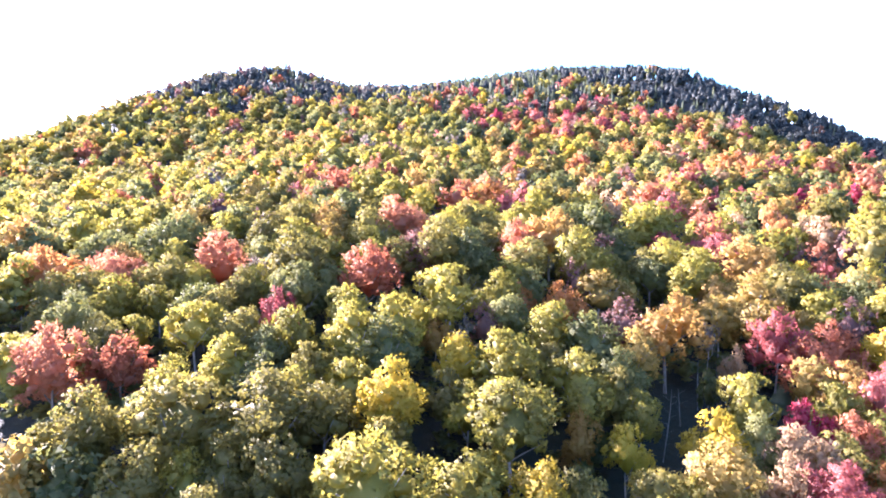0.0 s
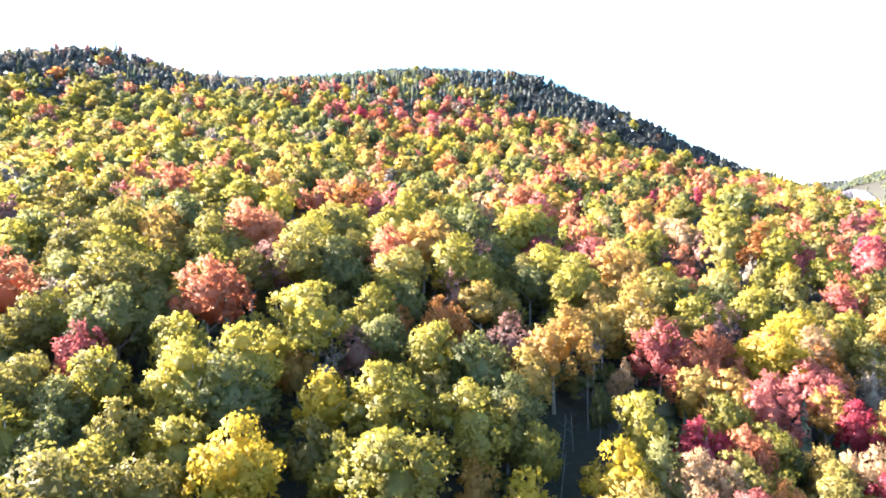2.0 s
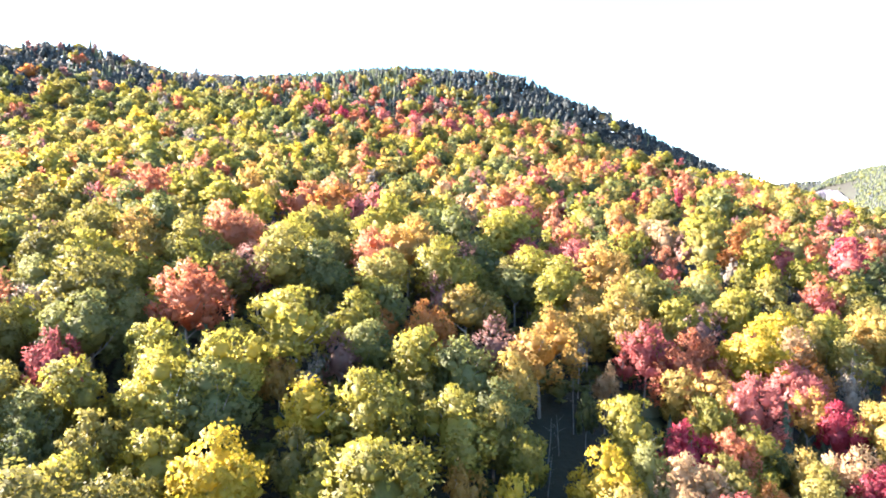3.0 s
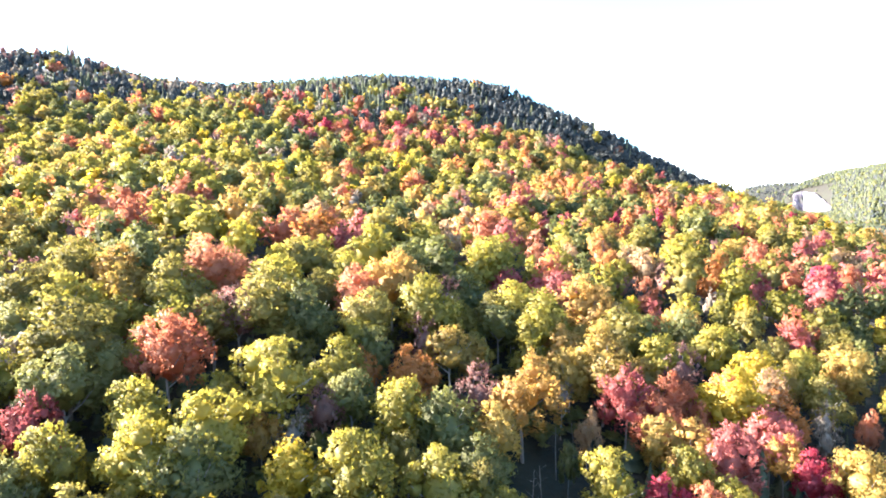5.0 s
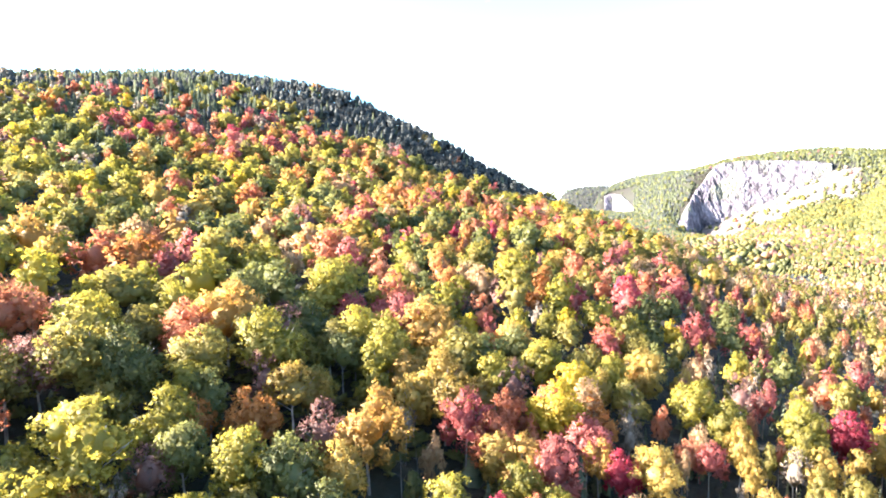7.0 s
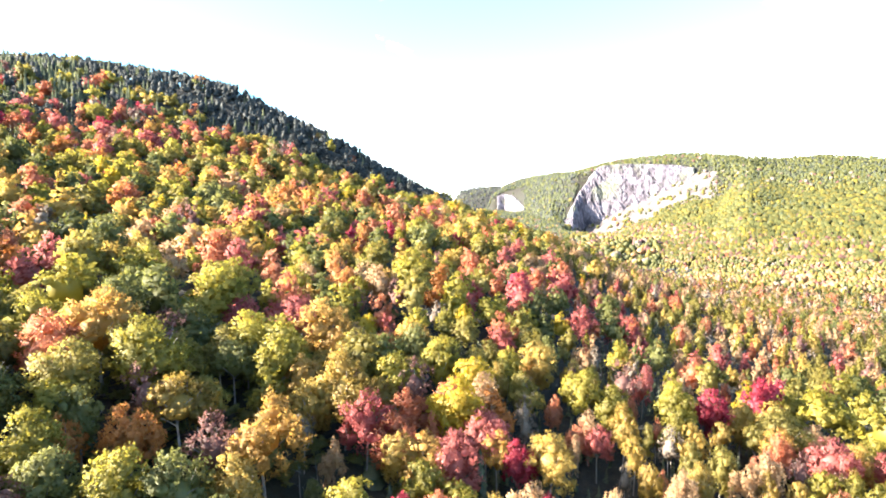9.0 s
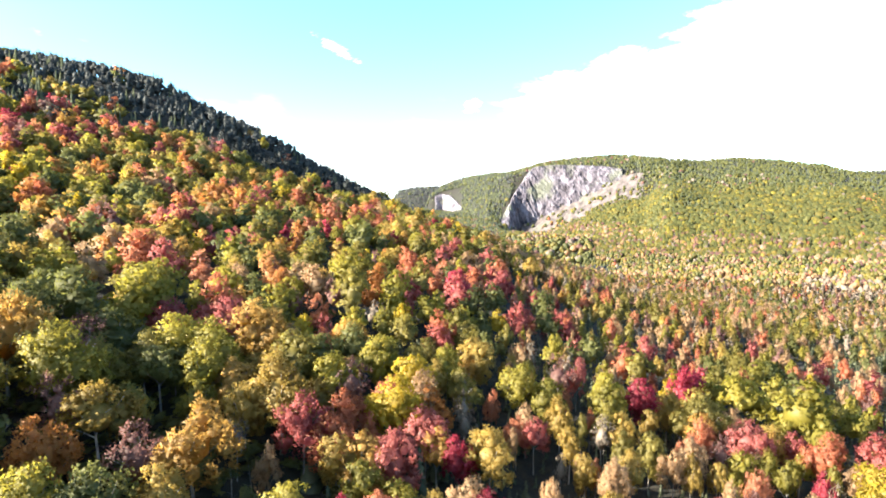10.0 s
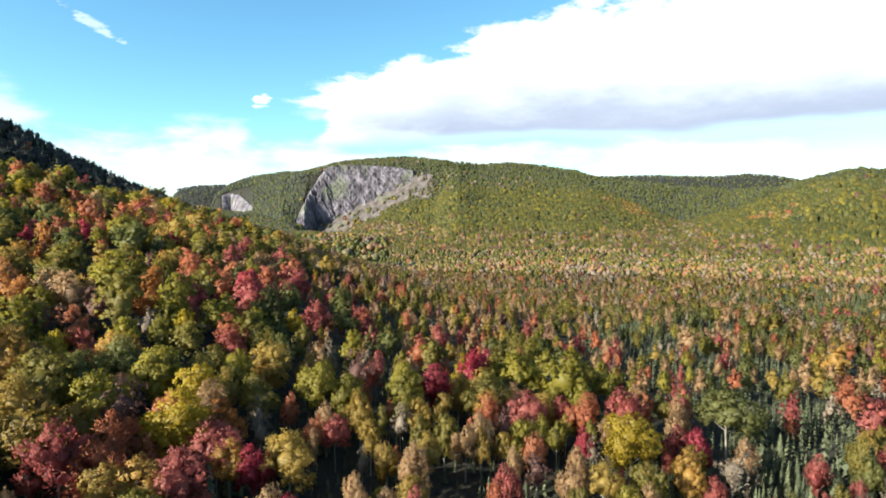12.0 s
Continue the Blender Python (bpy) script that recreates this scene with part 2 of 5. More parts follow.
# the hills across the valley, by bearing (degrees clockwise from +y): distances of foot, wall base, wall top and crest,
# and their slopes as seen from the eye
EYE_Z = 55.0
BEARING = [-180, -100, -40, 30, 42, 48.8, 49.5, 50.8, 52.9, 55.5, 57.7, 58.9, 60.6, 62.3, 64, 66.9, 68.7, 70.4, 72.8, 76.3, 78.7, 82.1, 85.5, 87.7, 91, 95.1, 99.4, 103.2, 105.5, 107.5, 108.7, 110.8, 122, 140, 180]
FOOT = [700, 700, 900, 1500, 1500, 1500, 1500, 1500, 1500, 1350, 1200, 1150, 1080, 1000, 950, 880, 850, 800, 760, 730, 710, 700, 690, 690, 690, 690, 680, 660, 640, 620, 610, 600, 600, 600, 700]
BASE_D = [1300, 1300, 1300, 2450, 2450, 2450, 2450, 2480, 2150, 1650, 1660, 1735, 1760, 1750, 1745, 1735, 1730, 1695, 1650, 1570, 1490, 1410, 1350, 1300, 1300, 1300, 1250, 1150, 1080, 1040, 1030, 1030, 1030, 1200, 1300]
TOP_D = [1600, 1600, 1600, 2520, 2520, 2520, 2520, 2540, 2480, 2080, 1830, 1815, 1805, 1795, 1790, 1780, 1775, 1740, 1720, 1700, 1680, 1680, 1680, 1700, 1700, 1700, 1650, 1500, 1400, 1330, 1300, 1300, 1300, 1500, 1600]
CREST_D = [1900, 1900, 1900, 2650, 2650, 2650, 2650, 2650, 2650, 2300, 2100, 2080, 2060, 2040, 2030, 2020, 2010, 2000, 2150, 2350, 2450, 2500, 2500, 2500, 2500, 2500, 2500, 2300, 1800, 1480, 1430, 1430, 1430, 1700, 1900]
BASE_T = [-0.01, -0.01, -0.01, -0.02, -0.02, -0.03, -0.0158, -0.0179, -0.0201, -0.0362, -0.0446, -0.0388, -0.0228, -0.0087, 0.0055, 0.0302, 0.0467, 0.0495, 0.05, 0.022, 0.012, 0.0034, -0.0026, -0.0085, -0.03, -0.052, -0.036, -0.028, -0.0142, -0.0072, -0.0038, -0.0053, -0.01, -0.01, -0.01]
TOP_T = [0.015, 0.015, 0.015, -0.01, -0.01, -0.02, 0.009, 0.0206, 0.0287, 0.041, 0.0474, 0.0546, 0.0631, 0.0655, 0.0647, 0.062, 0.0591, 0.0605, 0.06, 0.054, 0.05, 0.042, 0.031, 0.02, 0.0, -0.034, -0.014, 0.014, 0.0275, 0.0347, 0.0391, 0.0332, 0.02, 0.01, 0.015]
CREST_T = [0.02, 0.02, 0.02, 0, 0, -0.012, 0.0128, 0.0321, 0.0452, 0.0518, 0.0544, 0.0597, 0.0691, 0.0746, 0.078, 0.0826, 0.0828, 0.0798, 0.0746, 0.0693, 0.0721, 0.0663, 0.0565, 0.043, 0.0364, 0.0279, 0.0223, 0.025, 0.0372, 0.0456, 0.0499, 0.0444, 0.03, 0.02, 0.02]
BACK_B = [-180, 30, 45.4, 46.2, 48, 50.8, 53, 60, 80, 88, 92, 98, 101, 103, 106, 120, 180]
BACK_T = [0.01, 0.0, 0.0, 0.023, 0.029, 0.031, 0.022, 0.02, 0.03, 0.046, 0.047, 0.043, 0.046, 0.042, 0.03, 0.03, 0.01]


SCREE_DROP, SCREE_RUN = 58, 120


def lerp3(v, a, b, za, zb, power=1.0):
    t = np.clip((v - a) / (b - a), 0, 1)
    return za + (zb - za) * t ** power


def far_land(x, y):
    d = np.hypot(x, y - 12)
    b = np.degrees(np.arctan2(x, y - 12))
    foot, db, dt, dc, tb, tt, tc = (np.interp(b, BEARING, v) for v in (FOOT, BASE_D, TOP_D, CREST_D, BASE_T, TOP_T, CREST_T))
    zb, zt, zc = EYE_Z + db * tb, EYE_Z + dt * tt - 4, EYE_Z + dc * tc - 6
    low = -15 + 3 * ripple(x, y, 300, 3)
    z = lerp3(d, foot, db, low, zb, 1.15)
    z = np.where(d > db, lerp3(d, db, dt, zb, zt), z)
    hollow = 45 * step(b, 71, 76) * (1 - step(b, 103, 106)) * np.sin(np.pi * np.clip((d - dt) / (dc - dt), 0, 1) ** 0.6)
    z = np.where(d > dt, lerp3(d, dt, dc, zt, zc, 0.8) - hollow, z)
    z = np.where(d > dc, zc - (d - dc) * 0.14, z)
    z = z + (ripple(x, y, 330, 5) * 9 + ripple(x, y, 150, 15) * 4) * step(d, foot + 60, foot + 350) * (1 - step(d, db * 0.8, db)) + ripple(x, y, 90, 6) * 1.6
    # the scree leans against the wall's base, steeper than the wooded slope below it
    z = z - SCREE_DROP * step(b, 56.0, 59.0) * (1 - step(b, 70.5, 73.5)) * (1 - np.clip((d - db + SCREE_RUN) / (SCREE_RUN - 4), 0, 1)) * step(d, foot, foot + 300)
    far = step(d, 2700, 3600)
    z2 = -60 + (EYE_Z + 3600 * np.interp(b, BACK_B, BACK_T) + 50) * far
    z2 = np.where(d > 3600, z2 - (d - 3600) * 0.1, z2)
    return np.maximum(z, z2)


def land(x, y):
    x, y = np.asarray(x, float), np.asarray(y, float)
    d = np.hypot(x, y - 12)
    w = step(d, 520, 720)
    z = near_land(x, y) + ripple(x, y, 45, 1) * 1.0 * step(d, 20, 120)
    return z * (1 - w) + far_land(x, y) * w


def polar_sheet(rings, spokes):
    r = np.concatenate([np.linspace(1.5, 60, 16), np.geomspace(66, 4700, rings)])
    fan = int(spokes * 0.62)
    a = np.radians(np.concatenate([np.linspace(36, 122, fan, endpoint=False), np.linspace(122, 396, spokes - fan, endpoint=False)]))
    rr, aa = np.meshgrid(r, a, indexing="ij")
    x, y = rr * np.sin(aa), 12 + rr * np.cos(aa)
    z = land(x, y)
    verts = np.stack([x, y, z], -1).reshape(-1, 3)
    n = spokes
    i, j = np.meshgrid(np.arange(len(r) - 1), np.arange(n), indexing="ij")
    q = np.stack([i * n + j, (i + 1) * n + j, (i + 1) * n + (j + 1) % n, i * n + (j + 1) % n], -1).reshape(-1, 4)
    middle = len(verts)
    verts = np.vstack([verts, [[0, 12, float(land(0.0, 12.0))]]])
    cap = np.stack([np.full(n, middle), np.arange(n), (np.arange(n) + 1) % n], -1)
    return verts, [*map(tuple, q[:, ::-1].tolist()), *map(tuple, cap[:, ::-1].tolist())]


gv, gf = polar_sheet(210, 330)
gm = bpy.data.meshes.new("ground")
gm.from_pydata(gv.tolist(), [], gf)
gm.shade_smooth()
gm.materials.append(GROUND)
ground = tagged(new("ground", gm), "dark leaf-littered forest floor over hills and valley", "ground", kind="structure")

# ------------------------------------------------------------------ trees
ICO_V = np.array([v.co[:] for v in (lambda b: (bmesh.ops.create_icosphere(b, subdivisions=1, radius=1.0), b.verts)[1])(bmesh.new())])


def ico_faces():
    b = bmesh.new()
    bmesh.ops.create_icosphere(b, subdivisions=1, radius=1.0)
    f = np.array([[v.index for v in fa.verts] for fa in b.faces])
    b.free()
    return f


ICO_F = ico_faces()


def unit(v):
    return v / np.maximum(np.linalg.norm(v, axis=-1, keepdims=True), 1e-9)


def outward(V, F, S):
    """Turns every face the way its soft normals point."""
    g = np.cross(V[F[:, 1]] - V[F[:, 0]], V[F[:, 2]] - V[F[:, 0]])
    back = (g * S[F].sum(1)).sum(-1) < 0
    F = F.copy()
    F[back] = F[back][:, [0, 2, 1]]
    return V, F, S


def crown_mesh(seed, domes, clumps, leaves, size, stretch, tall, core=0.78, spread=1.0):
    """A broadleaf crown of radius 1 with its middle at 2.1 and its top near 3.4. A few leaders end in domes at uneven heights; each dome
    bears clumps, each clump a handful of leaf sprays, and dark gaps stay between them. stretch: how far the sprays point up and out; spread: how
    far the domes stand apart.
    Returns verts, faces, soft normals."""
    rng = np.random.RandomState(seed)
    middle = np.array([0, 0, 2.1])
    spots = [(middle + [rng.uniform(-0.22, 0.22), rng.uniform(-0.22, 0.22), 0.62 * tall], rng.uniform(0.34, 0.46))]
    for k in range(domes - 1):
        a = 2.4 * k + rng.uniform(-0.5, 0.5)
        lift = rng.uniform(-0.8, 0.85)
        far = rng.uniform(0.50, 0.80) * spread
        spots.append((middle + [far * math.cos(a) * math.cos(lift), far * math.sin(a) * math.cos(lift), far * math.sin(lift) * tall], rng.uniform(0.22, 0.42) * (1.12 if domes < 7 else 1.0) * (1.75 - 0.75 * spread)))
    V, F, S = [], [], []
    n0 = 0
    bv, bf = ICO_V, ICO_F
    for c, rad in spots:
        away = unit(c - middle + [0, 0, 0.15])
        cv = c + bv * rad * core * rng.uniform(0.8, 1.15, 3) * rng.uniform(0.8, 1.18, (len(bv), 1))
        V.append(cv)
        S.append(unit(bv + away * 0.3 + rng.normal(scale=0.12, size=bv.shape)))
        F.append(bf + n0)
        n0 += len(cv)
        for _ in range(max(1, round(clumps * (rad / 0.34) ** 2)) if clumps else 0):
            n = unit(rng.normal(size=3) + away * 0.45 + [0, 0, 0.25])
            p = c + n * rad * rng.uniform(0.72, 1.22)
            if any(np.linalg.norm(p - c2) < 0.74 * r2 for c2, r2 in spots if r2 != rad):
                continue
            q = rad * rng.uniform(0.22, 0.55)
            m = unit(rng.normal(size=(leaves, 3)) + n * 0.7)
            axis = unit(n + [0, 0, 0.7])
            pos = p + m * q * rng.uniform(0.5, 1.32, (leaves, 1)) + axis * q * max(0.0, stretch - 1.1) * 0.8 * rng.uniform(-0.3, 1, (leaves, 1))
            tip = unit(rng.normal(scale=0.8, size=(leaves, 3)) + axis * (0.15 + 0.75 * max(0.0, stretch - 1.0)))
            side = unit(np.cross(tip, m + rng.normal(scale=0.35, size=(leaves, 3))))
            w = size * rng.uniform(0.7, 1.35, (leaves, 1))
            V.append(np.stack([pos - tip * w * stretch * 0.45 + side * w * 0.6, pos + tip * w * stretch * 0.75, pos - tip * w * stretch * 0.45 - side * w * 0.6], 1).reshape(-1, 3))
            S.append(np.repeat(unit(n * 0.55 + m * (0.5 if leaves > 8 else 0.2) + away * 0.25 + rng.normal(scale=0.18 if leaves > 8 else 0.1, size=(leaves, 3)) + [0, 0, 0.0 if leaves > 8 else 0.55]), 3, axis=0))
            F.append(np.arange(leaves * 3).reshape(-1, 3) + n0)
            n0 += leaves * 3
    # the shaded heart of the crown
    cv = middle + ICO_V * [0.52, 0.52, 0.55 * tall] * rng.uniform(0.8, 1.1, (len(ICO_V), 1))
    V.append(cv)
    S.append(ICO_V)
    F.append(ICO_F + n0)
    return outward(np.vstack(V), np.vstack(F), np.vstack(S))


def spruce_mesh(seed, levels, arms, jag=0.5):
    """A spruce of radius 1 and height 6: whorls of drooping flat boughs about a spire."""
    rng = np.random.RandomState(seed)
    V, F, S = [], [], []
    n0 = 0
    for k in range(levels):
        t = k / levels
        z0 = 0.7 + 5.0 * t
        reach = (1 - t) ** 0.85 * rng.uniform(0.82, 1.1) + 0.06
        turn = rng.uniform(0, 6.28)
        for j in range(arms if t < 0.7 else max(3, arms - 2)):
            a = turn + 6.283 * j / arms + rng.uniform(-0.25, 0.25)
            L = reach * rng.uniform(1 - jag, 1.15)
            z = z0 + rng.uniform(-0.16, 0.16)
            out = np.array([math.cos(a), math.sin(a), 0])
            side = np.array([-out[1], out[0], 0])
            w = 0.34 * L + 0.06
            root = np.array([0, 0, z + 0.42])
            mid = out * L * 0.55 + [0, 0, z + 0.12]
            tip = out * L + [0, 0, z - 0.22 * L - rng.uniform(0, 0.12)]
            V += [root, mid + side * w + [0, 0, -0.10], tip, mid - side * w + [0, 0, -0.10], mid + [0, 0, 0.10]]
            up = unit(out + [0, 0, 0.6])
            S += [up] * 5
            F += [(n0, n0 + 1, n0 + 4), (n0 + 1, n0 + 2, n0 + 4), (n0 + 2, n0 + 3, n0 + 4), (n0 + 3, n0, n0 + 4)]
            n0 += 5
    top = np.array([0, 0, 6.05])
    for j in range(3):
        a = 2.094 * j
        V += [top, np.array([0.07 * math.cos(a), 0.07 * math.sin(a), 5.2]), np.array([0.07 * math.cos(a + 2.094), 0.07 * math.sin(a + 2.094), 5.2])]
        S += [unit(np.array([math.cos(a + 1), math.sin(a + 1), 0.3]))] * 3
        F += [(n0, n0 + 1, n0 + 2)]
        n0 += 3
    return outward(np.array(V), np.array(F), np.array(S))


def spire_mesh(seed):
    """A far spruce: three skirts of a spire."""
    rng = np.random.RandomState(seed)
    V, F, S = [], [], []
    n0 = 0
    for z0, z1, r in ((0.5, 3.4, 1.0), (2.2, 5.0, 0.72), (3.9, 6.1, 0.42)):
        a = np.arange(5) * 1.2566 + rng.uniform(0, 6)
        ring = np.stack([np.cos(a) * r, np.sin(a) * r, np.full(5, z0)], 1) * rng.uniform(0.8, 1.15, (5, 1)) * [1, 1, 0] + [0, 0, z0]
        V.append(np.vstack([ring, [[0, 0, z1]]]))
        S.append(unit(np.vstack([ring * [1, 1, 0] + [0, 0, 0.5], [[0, 0, 1]]])))
        F.append(np.array([(n0 + j, n0 + (j + 1) % 5, n0 + 5) for j in range(5)]))
        n0 += 6
    return outward(np.vstack(V), np.vstack(F), np.vstack(S))


def ball_mesh(seed):
    """A far broadleaf crown: two or three ragged lumps."""
    rng = np.random.RandomState(seed)
    V, F, S = [], [], []
    n0 = 0
    for k in range(2):
        c = np.array([rng.uniform(-0.4, 0.4), rng.uniform(-0.4, 0.4), 2.1 + 0.45 * k])
        cv = c + ICO_V * [0.85 - 0.2 * k, 0.85 - 0.2 * k, 0.8] * rng.uniform(0.7, 1.25, (len(ICO_V), 1))
        V.append(cv)
        S.append(ICO_V)
        F.append(ICO_F + n0)
        n0 += len(cv)
    return outward(np.vstack(V), np.vstack(F), np.vstack(S))


def mesh_of(name, V, F, S, mat, tint=None):
    me = bpy.data.meshes.new(name)
    me.vertices.add(len(V))
    me.vertices.foreach_set("co", np.ascontiguousarray(V, np.float32).ravel())
    me.loops.add(len(F) * 3)
    me.loops.foreach_set("vertex_index", np.ascontiguousarray(F, np.int32).ravel())
    me.polygons.add(len(F))
    me.polygons.foreach_set("loop_start", np.arange(0, len(F) * 3, 3, dtype=np.int32))
    me.update(calc_edges=True)
    me.shade_smooth()
    if tint is not None:
        at = me.attributes.new("tint", "FLOAT", "POINT")
        at.data.foreach_set("value", np.ascontiguousarray(tint, np.float32))
    if S is not None:
        me.normals_split_custom_set_from_vertices(np.ascontiguousarray(S, np.float32))
    me.materials.append(mat)
    return me


def tube(V, F, a, b, ra, rb, sides=6):
    a, b = np.array(a, float), np.array(b, float)
    way = unit(b - a)
    u = unit(np.cross(way, [0.3, 0.9, 0.1]))
    w = np.cross(way, u)
    n0 = sum(len(v) for v in V)
    ang = np.arange(sides) * 2 * np.pi / sides
    ring = np.cos(ang)[:, None] * u + np.sin(ang)[:, None] * w
    V.append(np.vstack([a + ring * ra, b + ring * rb]))
    for j in range(sides):
        k = (j + 1) % sides
        F += [(n0 + j, n0 + k, n0 + sides + k), (n0 + j, n0 + sides + k, n0 + sides + j)]


def trunk_mesh(name, seed, mat, limbs=6, twigs=0):
    rng = np.random.RandomState(seed)
    V, F = [], []
    bend = rng.uniform(-0.08, 0.08, 2)
    fork = np.array([bend[0], bend[1], 1.35])
    tube(V, F, (0, 0, -0.25), (bend[0] * 0.5, bend[1] * 0.5, 0.7), 0.055, 0.042)
    tube(V, F, (bend[0] * 0.5, bend[1] * 0.5, 0.7), fork, 0.042, 0.033)
    tube(V, F, fork, (bend[0], bend[1], 2.9), 0.033, 0.010)
    for k in range(limbs):
        a = 6.283 * k / limbs + rng.uniform(-0.4, 0.4)
        start = fork + [0, 0, rng.uniform(-0.25, 0.6)]
        elbow = start + [0.38 * math.cos(a), 0.38 * math.sin(a), 0.36]
        end = elbow + [0.36 * math.cos(a + 0.3), 0.36 * math.sin(a + 0.3), rng.uniform(0.25, 0.6)]
        tube(V, F, start, elbow, 0.024, 0.015, 5)
        tube(V, F, elbow, end, 0.015, 0.006, 4)
        for q in range(twigs):
            e2 = elbow + rng.uniform(-0.35, 0.35, 3) + [0, 0, 0.55]
            tube(V, F, elbow, e2, 0.011, 0.003, 3)
    return mesh_of(name, np.vstack(V), np.array(F), None, mat)


# species: leaf tone, look of the crown (round, flame, thin, spruce), words
KINDS = {
    "lime": ("birch_tree", "round", "lime-yellow leafy birch on the wooded slope", BARK_BIRCH),
    "yellow": ("birch_tree", "round", "bright yellow autumn birch on the wooded slope", BARK_BIRCH),
    "gold": ("aspen_tree", "round", "golden autumn aspen on the wooded slope", BARK_BIRCH),
    "olive": ("birch_tree", "round", "olive-green birch turning yellow on the slope", BARK_GREY),
    "green": ("maple_tree", "round", "still green broadleaf maple on the slope", BARK_GREY),
    "sage": ("willow_tree", "round", "pale grey-green leafy tree on the slope", BARK_GREY),
    "amber": ("maple_tree", "flame", "amber-orange autumn maple among green trees", BARK_GREY),
    "orange": ("maple_tree", "flame", "orange autumn maple among yellow birches", BARK_GREY),
    "salmon": ("maple_tree", "flame", "salmon-red autumn maple on the wooded slope", BARK_GREY),
    "peach": ("maple_tree", "flame", "pale peach half-bare maple on the lower slope", BARK_GREY),
    "rose": ("maple_tree", "flame", "rose-red autumn maple on the wooded slope", BARK_GREY),
    "crimson": ("maple_tree", "flame", "deep crimson autumn maple beside spruces", BARK_GREY),
    "plum": ("maple_tree", "thin", "dusky plum thinning maple on the slope", BARK_GREY),
    "bare": ("birch_tree", "thin", "nearly bare grey-twigged tree among the crowns", BARK_BIRCH),
    # round crowns whose darkness is shade painted into the leaves
    "shade_toned": ("pine_tree", "dome", "very dark round-topped painted-shade broadleaf on the shoulder", BARK_DARK),
    "spruce": ("spruce_tree", "spruce", "dark green narrow spruce between autumn trees", BARK_DARK),
}
VARIANTS = 6
SHAPE = {
    "round": lambda s: crown_mesh(s, 11 + s, 17, 21, 0.056, 1.3, 0.95 + 0.08 * s, 0.58, 0.94),
    "flame": lambda s: crown_mesh(s + 50, 11 + s, 15, 20, 0.048, 2.1, 1.0 + 0.09 * s, 0.55),
    "thin": lambda s: crown_mesh(s + 90, 9, 8, 18, 0.042, 2.0, 1.15, 0.30),
    "dome": lambda s: crown_mesh(s + 120, 9, 12, 20, 0.05, 1.2, 1.0, 0.8, 0.8),
    "spruce": lambda s: spruce_mesh(s, 20, 10),
}
NEAR = {look_: [fn(k) for k in range(VARIANTS)] for look_, fn in SHAPE.items()}
MASTER = {}


def master(kind, k):
    """The first tree of its kind and form; every other is a copy of it."""
    if (kind, k) in MASTER:
        return MASTER[kind, k], False
    name, look_, label, bark_ = KINDS[kind]
    root = tagged(new(name), label, "spruce" if kind == "spruce" else "tree", group="trees on the slope")
    V, F, S = NEAR[look_][k]
    crown = new("crown", mesh_of("crown", V, F, S, LEAF[kind]))
    if kind == "spruce":
        tv, tf = [], []
        tube(tv, tf, (0, 0, -0.4), (0, 0, 3.0), 0.10, 0.06)
        tube(tv, tf, (0, 0, 3.0), (0, 0, 5.6), 0.06, 0.015)
        trunk = new("trunk", mesh_of("trunk", np.vstack(tv), np.array(tf), None, bark_))
    else:
        trunk = new("trunk", trunk_mesh("trunk", k + 7, bark_, twigs=3 if look_ == "thin" else 0))
    crown.parent = trunk.parent = root
    MASTER[kind, k] = root
    return root, True


def stand(kind, x, y, r, h, turn, k):
    """One tree as a thing, on the ground, with crown radius r and height h in metres."""
    root, fresh = master(kind, k)
    base = 6.0 if kind == "spruce" else 3.4
    wide = 1.0 if kind == "spruce" else 0.86 + 0.3 * ((x * 7.3 + y * 3.1) % 1.0)
    r = r if kind == "spruce" else r * 1.1
    m = pose(x, y, float(land(x, y)) - 0.1, 0, 0, turn) @ Matrix.Diagonal((r * wide, r / wide, h / base, 1))
    if fresh:
        root.matrix_basis = m
    else:
        made = copy_thing(root, m)
        made.matrix_basis = m


PLANTED = []


def tree(kind, x, y, r, h):
    PLANTED.append((kind, x, y, r, h))


# trees told apart one by one: kind, place, crown radius, height
tree("salmon", -11.3, 82.5, 4.4, 14.5)
tree("crimson", -18.9, 99.2, 1.7, 9.2)
tree("salmon", -7.7, 97.0, 2.5, 10.8)
tree("rose", -22.6, 73.8, 2.6, 10.9)
tree("lime", 0.5, 75.2, 4.8, 15.2)
tree("lime", -28.1, 82.7, 2.9, 11.5)
tree("sage", -21.0, 79.2, 3.9, 13.4)
tree("sage", -17.6, 82.8, 2.9, 11.4)
tree("olive", -23.1, 86.8, 5.2, 15.5)
tree("olive", -25.6, 70.5, 2.3, 10.3)
tree("lime", -18.8, 68.2, 2.9, 11.5)
tree("sage", -20.9, 65.0, 2.5, 10.7)
tree("olive", -15.8, 61.2, 2.7, 11.1)
tree("lime", -13.1, 74.1, 3.0, 11.7)
tree("lime", -5.8, 68.2, 3.9, 13.5)
tree("lime", -10.6, 65.8, 3.4, 12.5)
tree("olive", -12.4, 61.9, 1.7, 9.2)
tree("green", -6.5, 64.4, 3.1, 12.0)
tree("yellow", -5.7, 55.6, 3.3, 12.3)
tree("yellow", -12.1, 59.8, 1.4, 8.7)
tree("lime", -15.7, 57.0, 2.6, 10.9)
tree("green", -20.2, 60.0, 2.4, 10.6)
tree("green", -20.7, 57.8, 2.1, 10.0)
tree("yellow", 2.1, 63.5, 3.0, 11.6)
tree("lime", 7.2, 61.4, 4.0, 13.6)
tree("olive", 0.5, 58.9, 2.2, 10.2)
tree("lime", 6.8, 52.2, 4.2, 13.9)
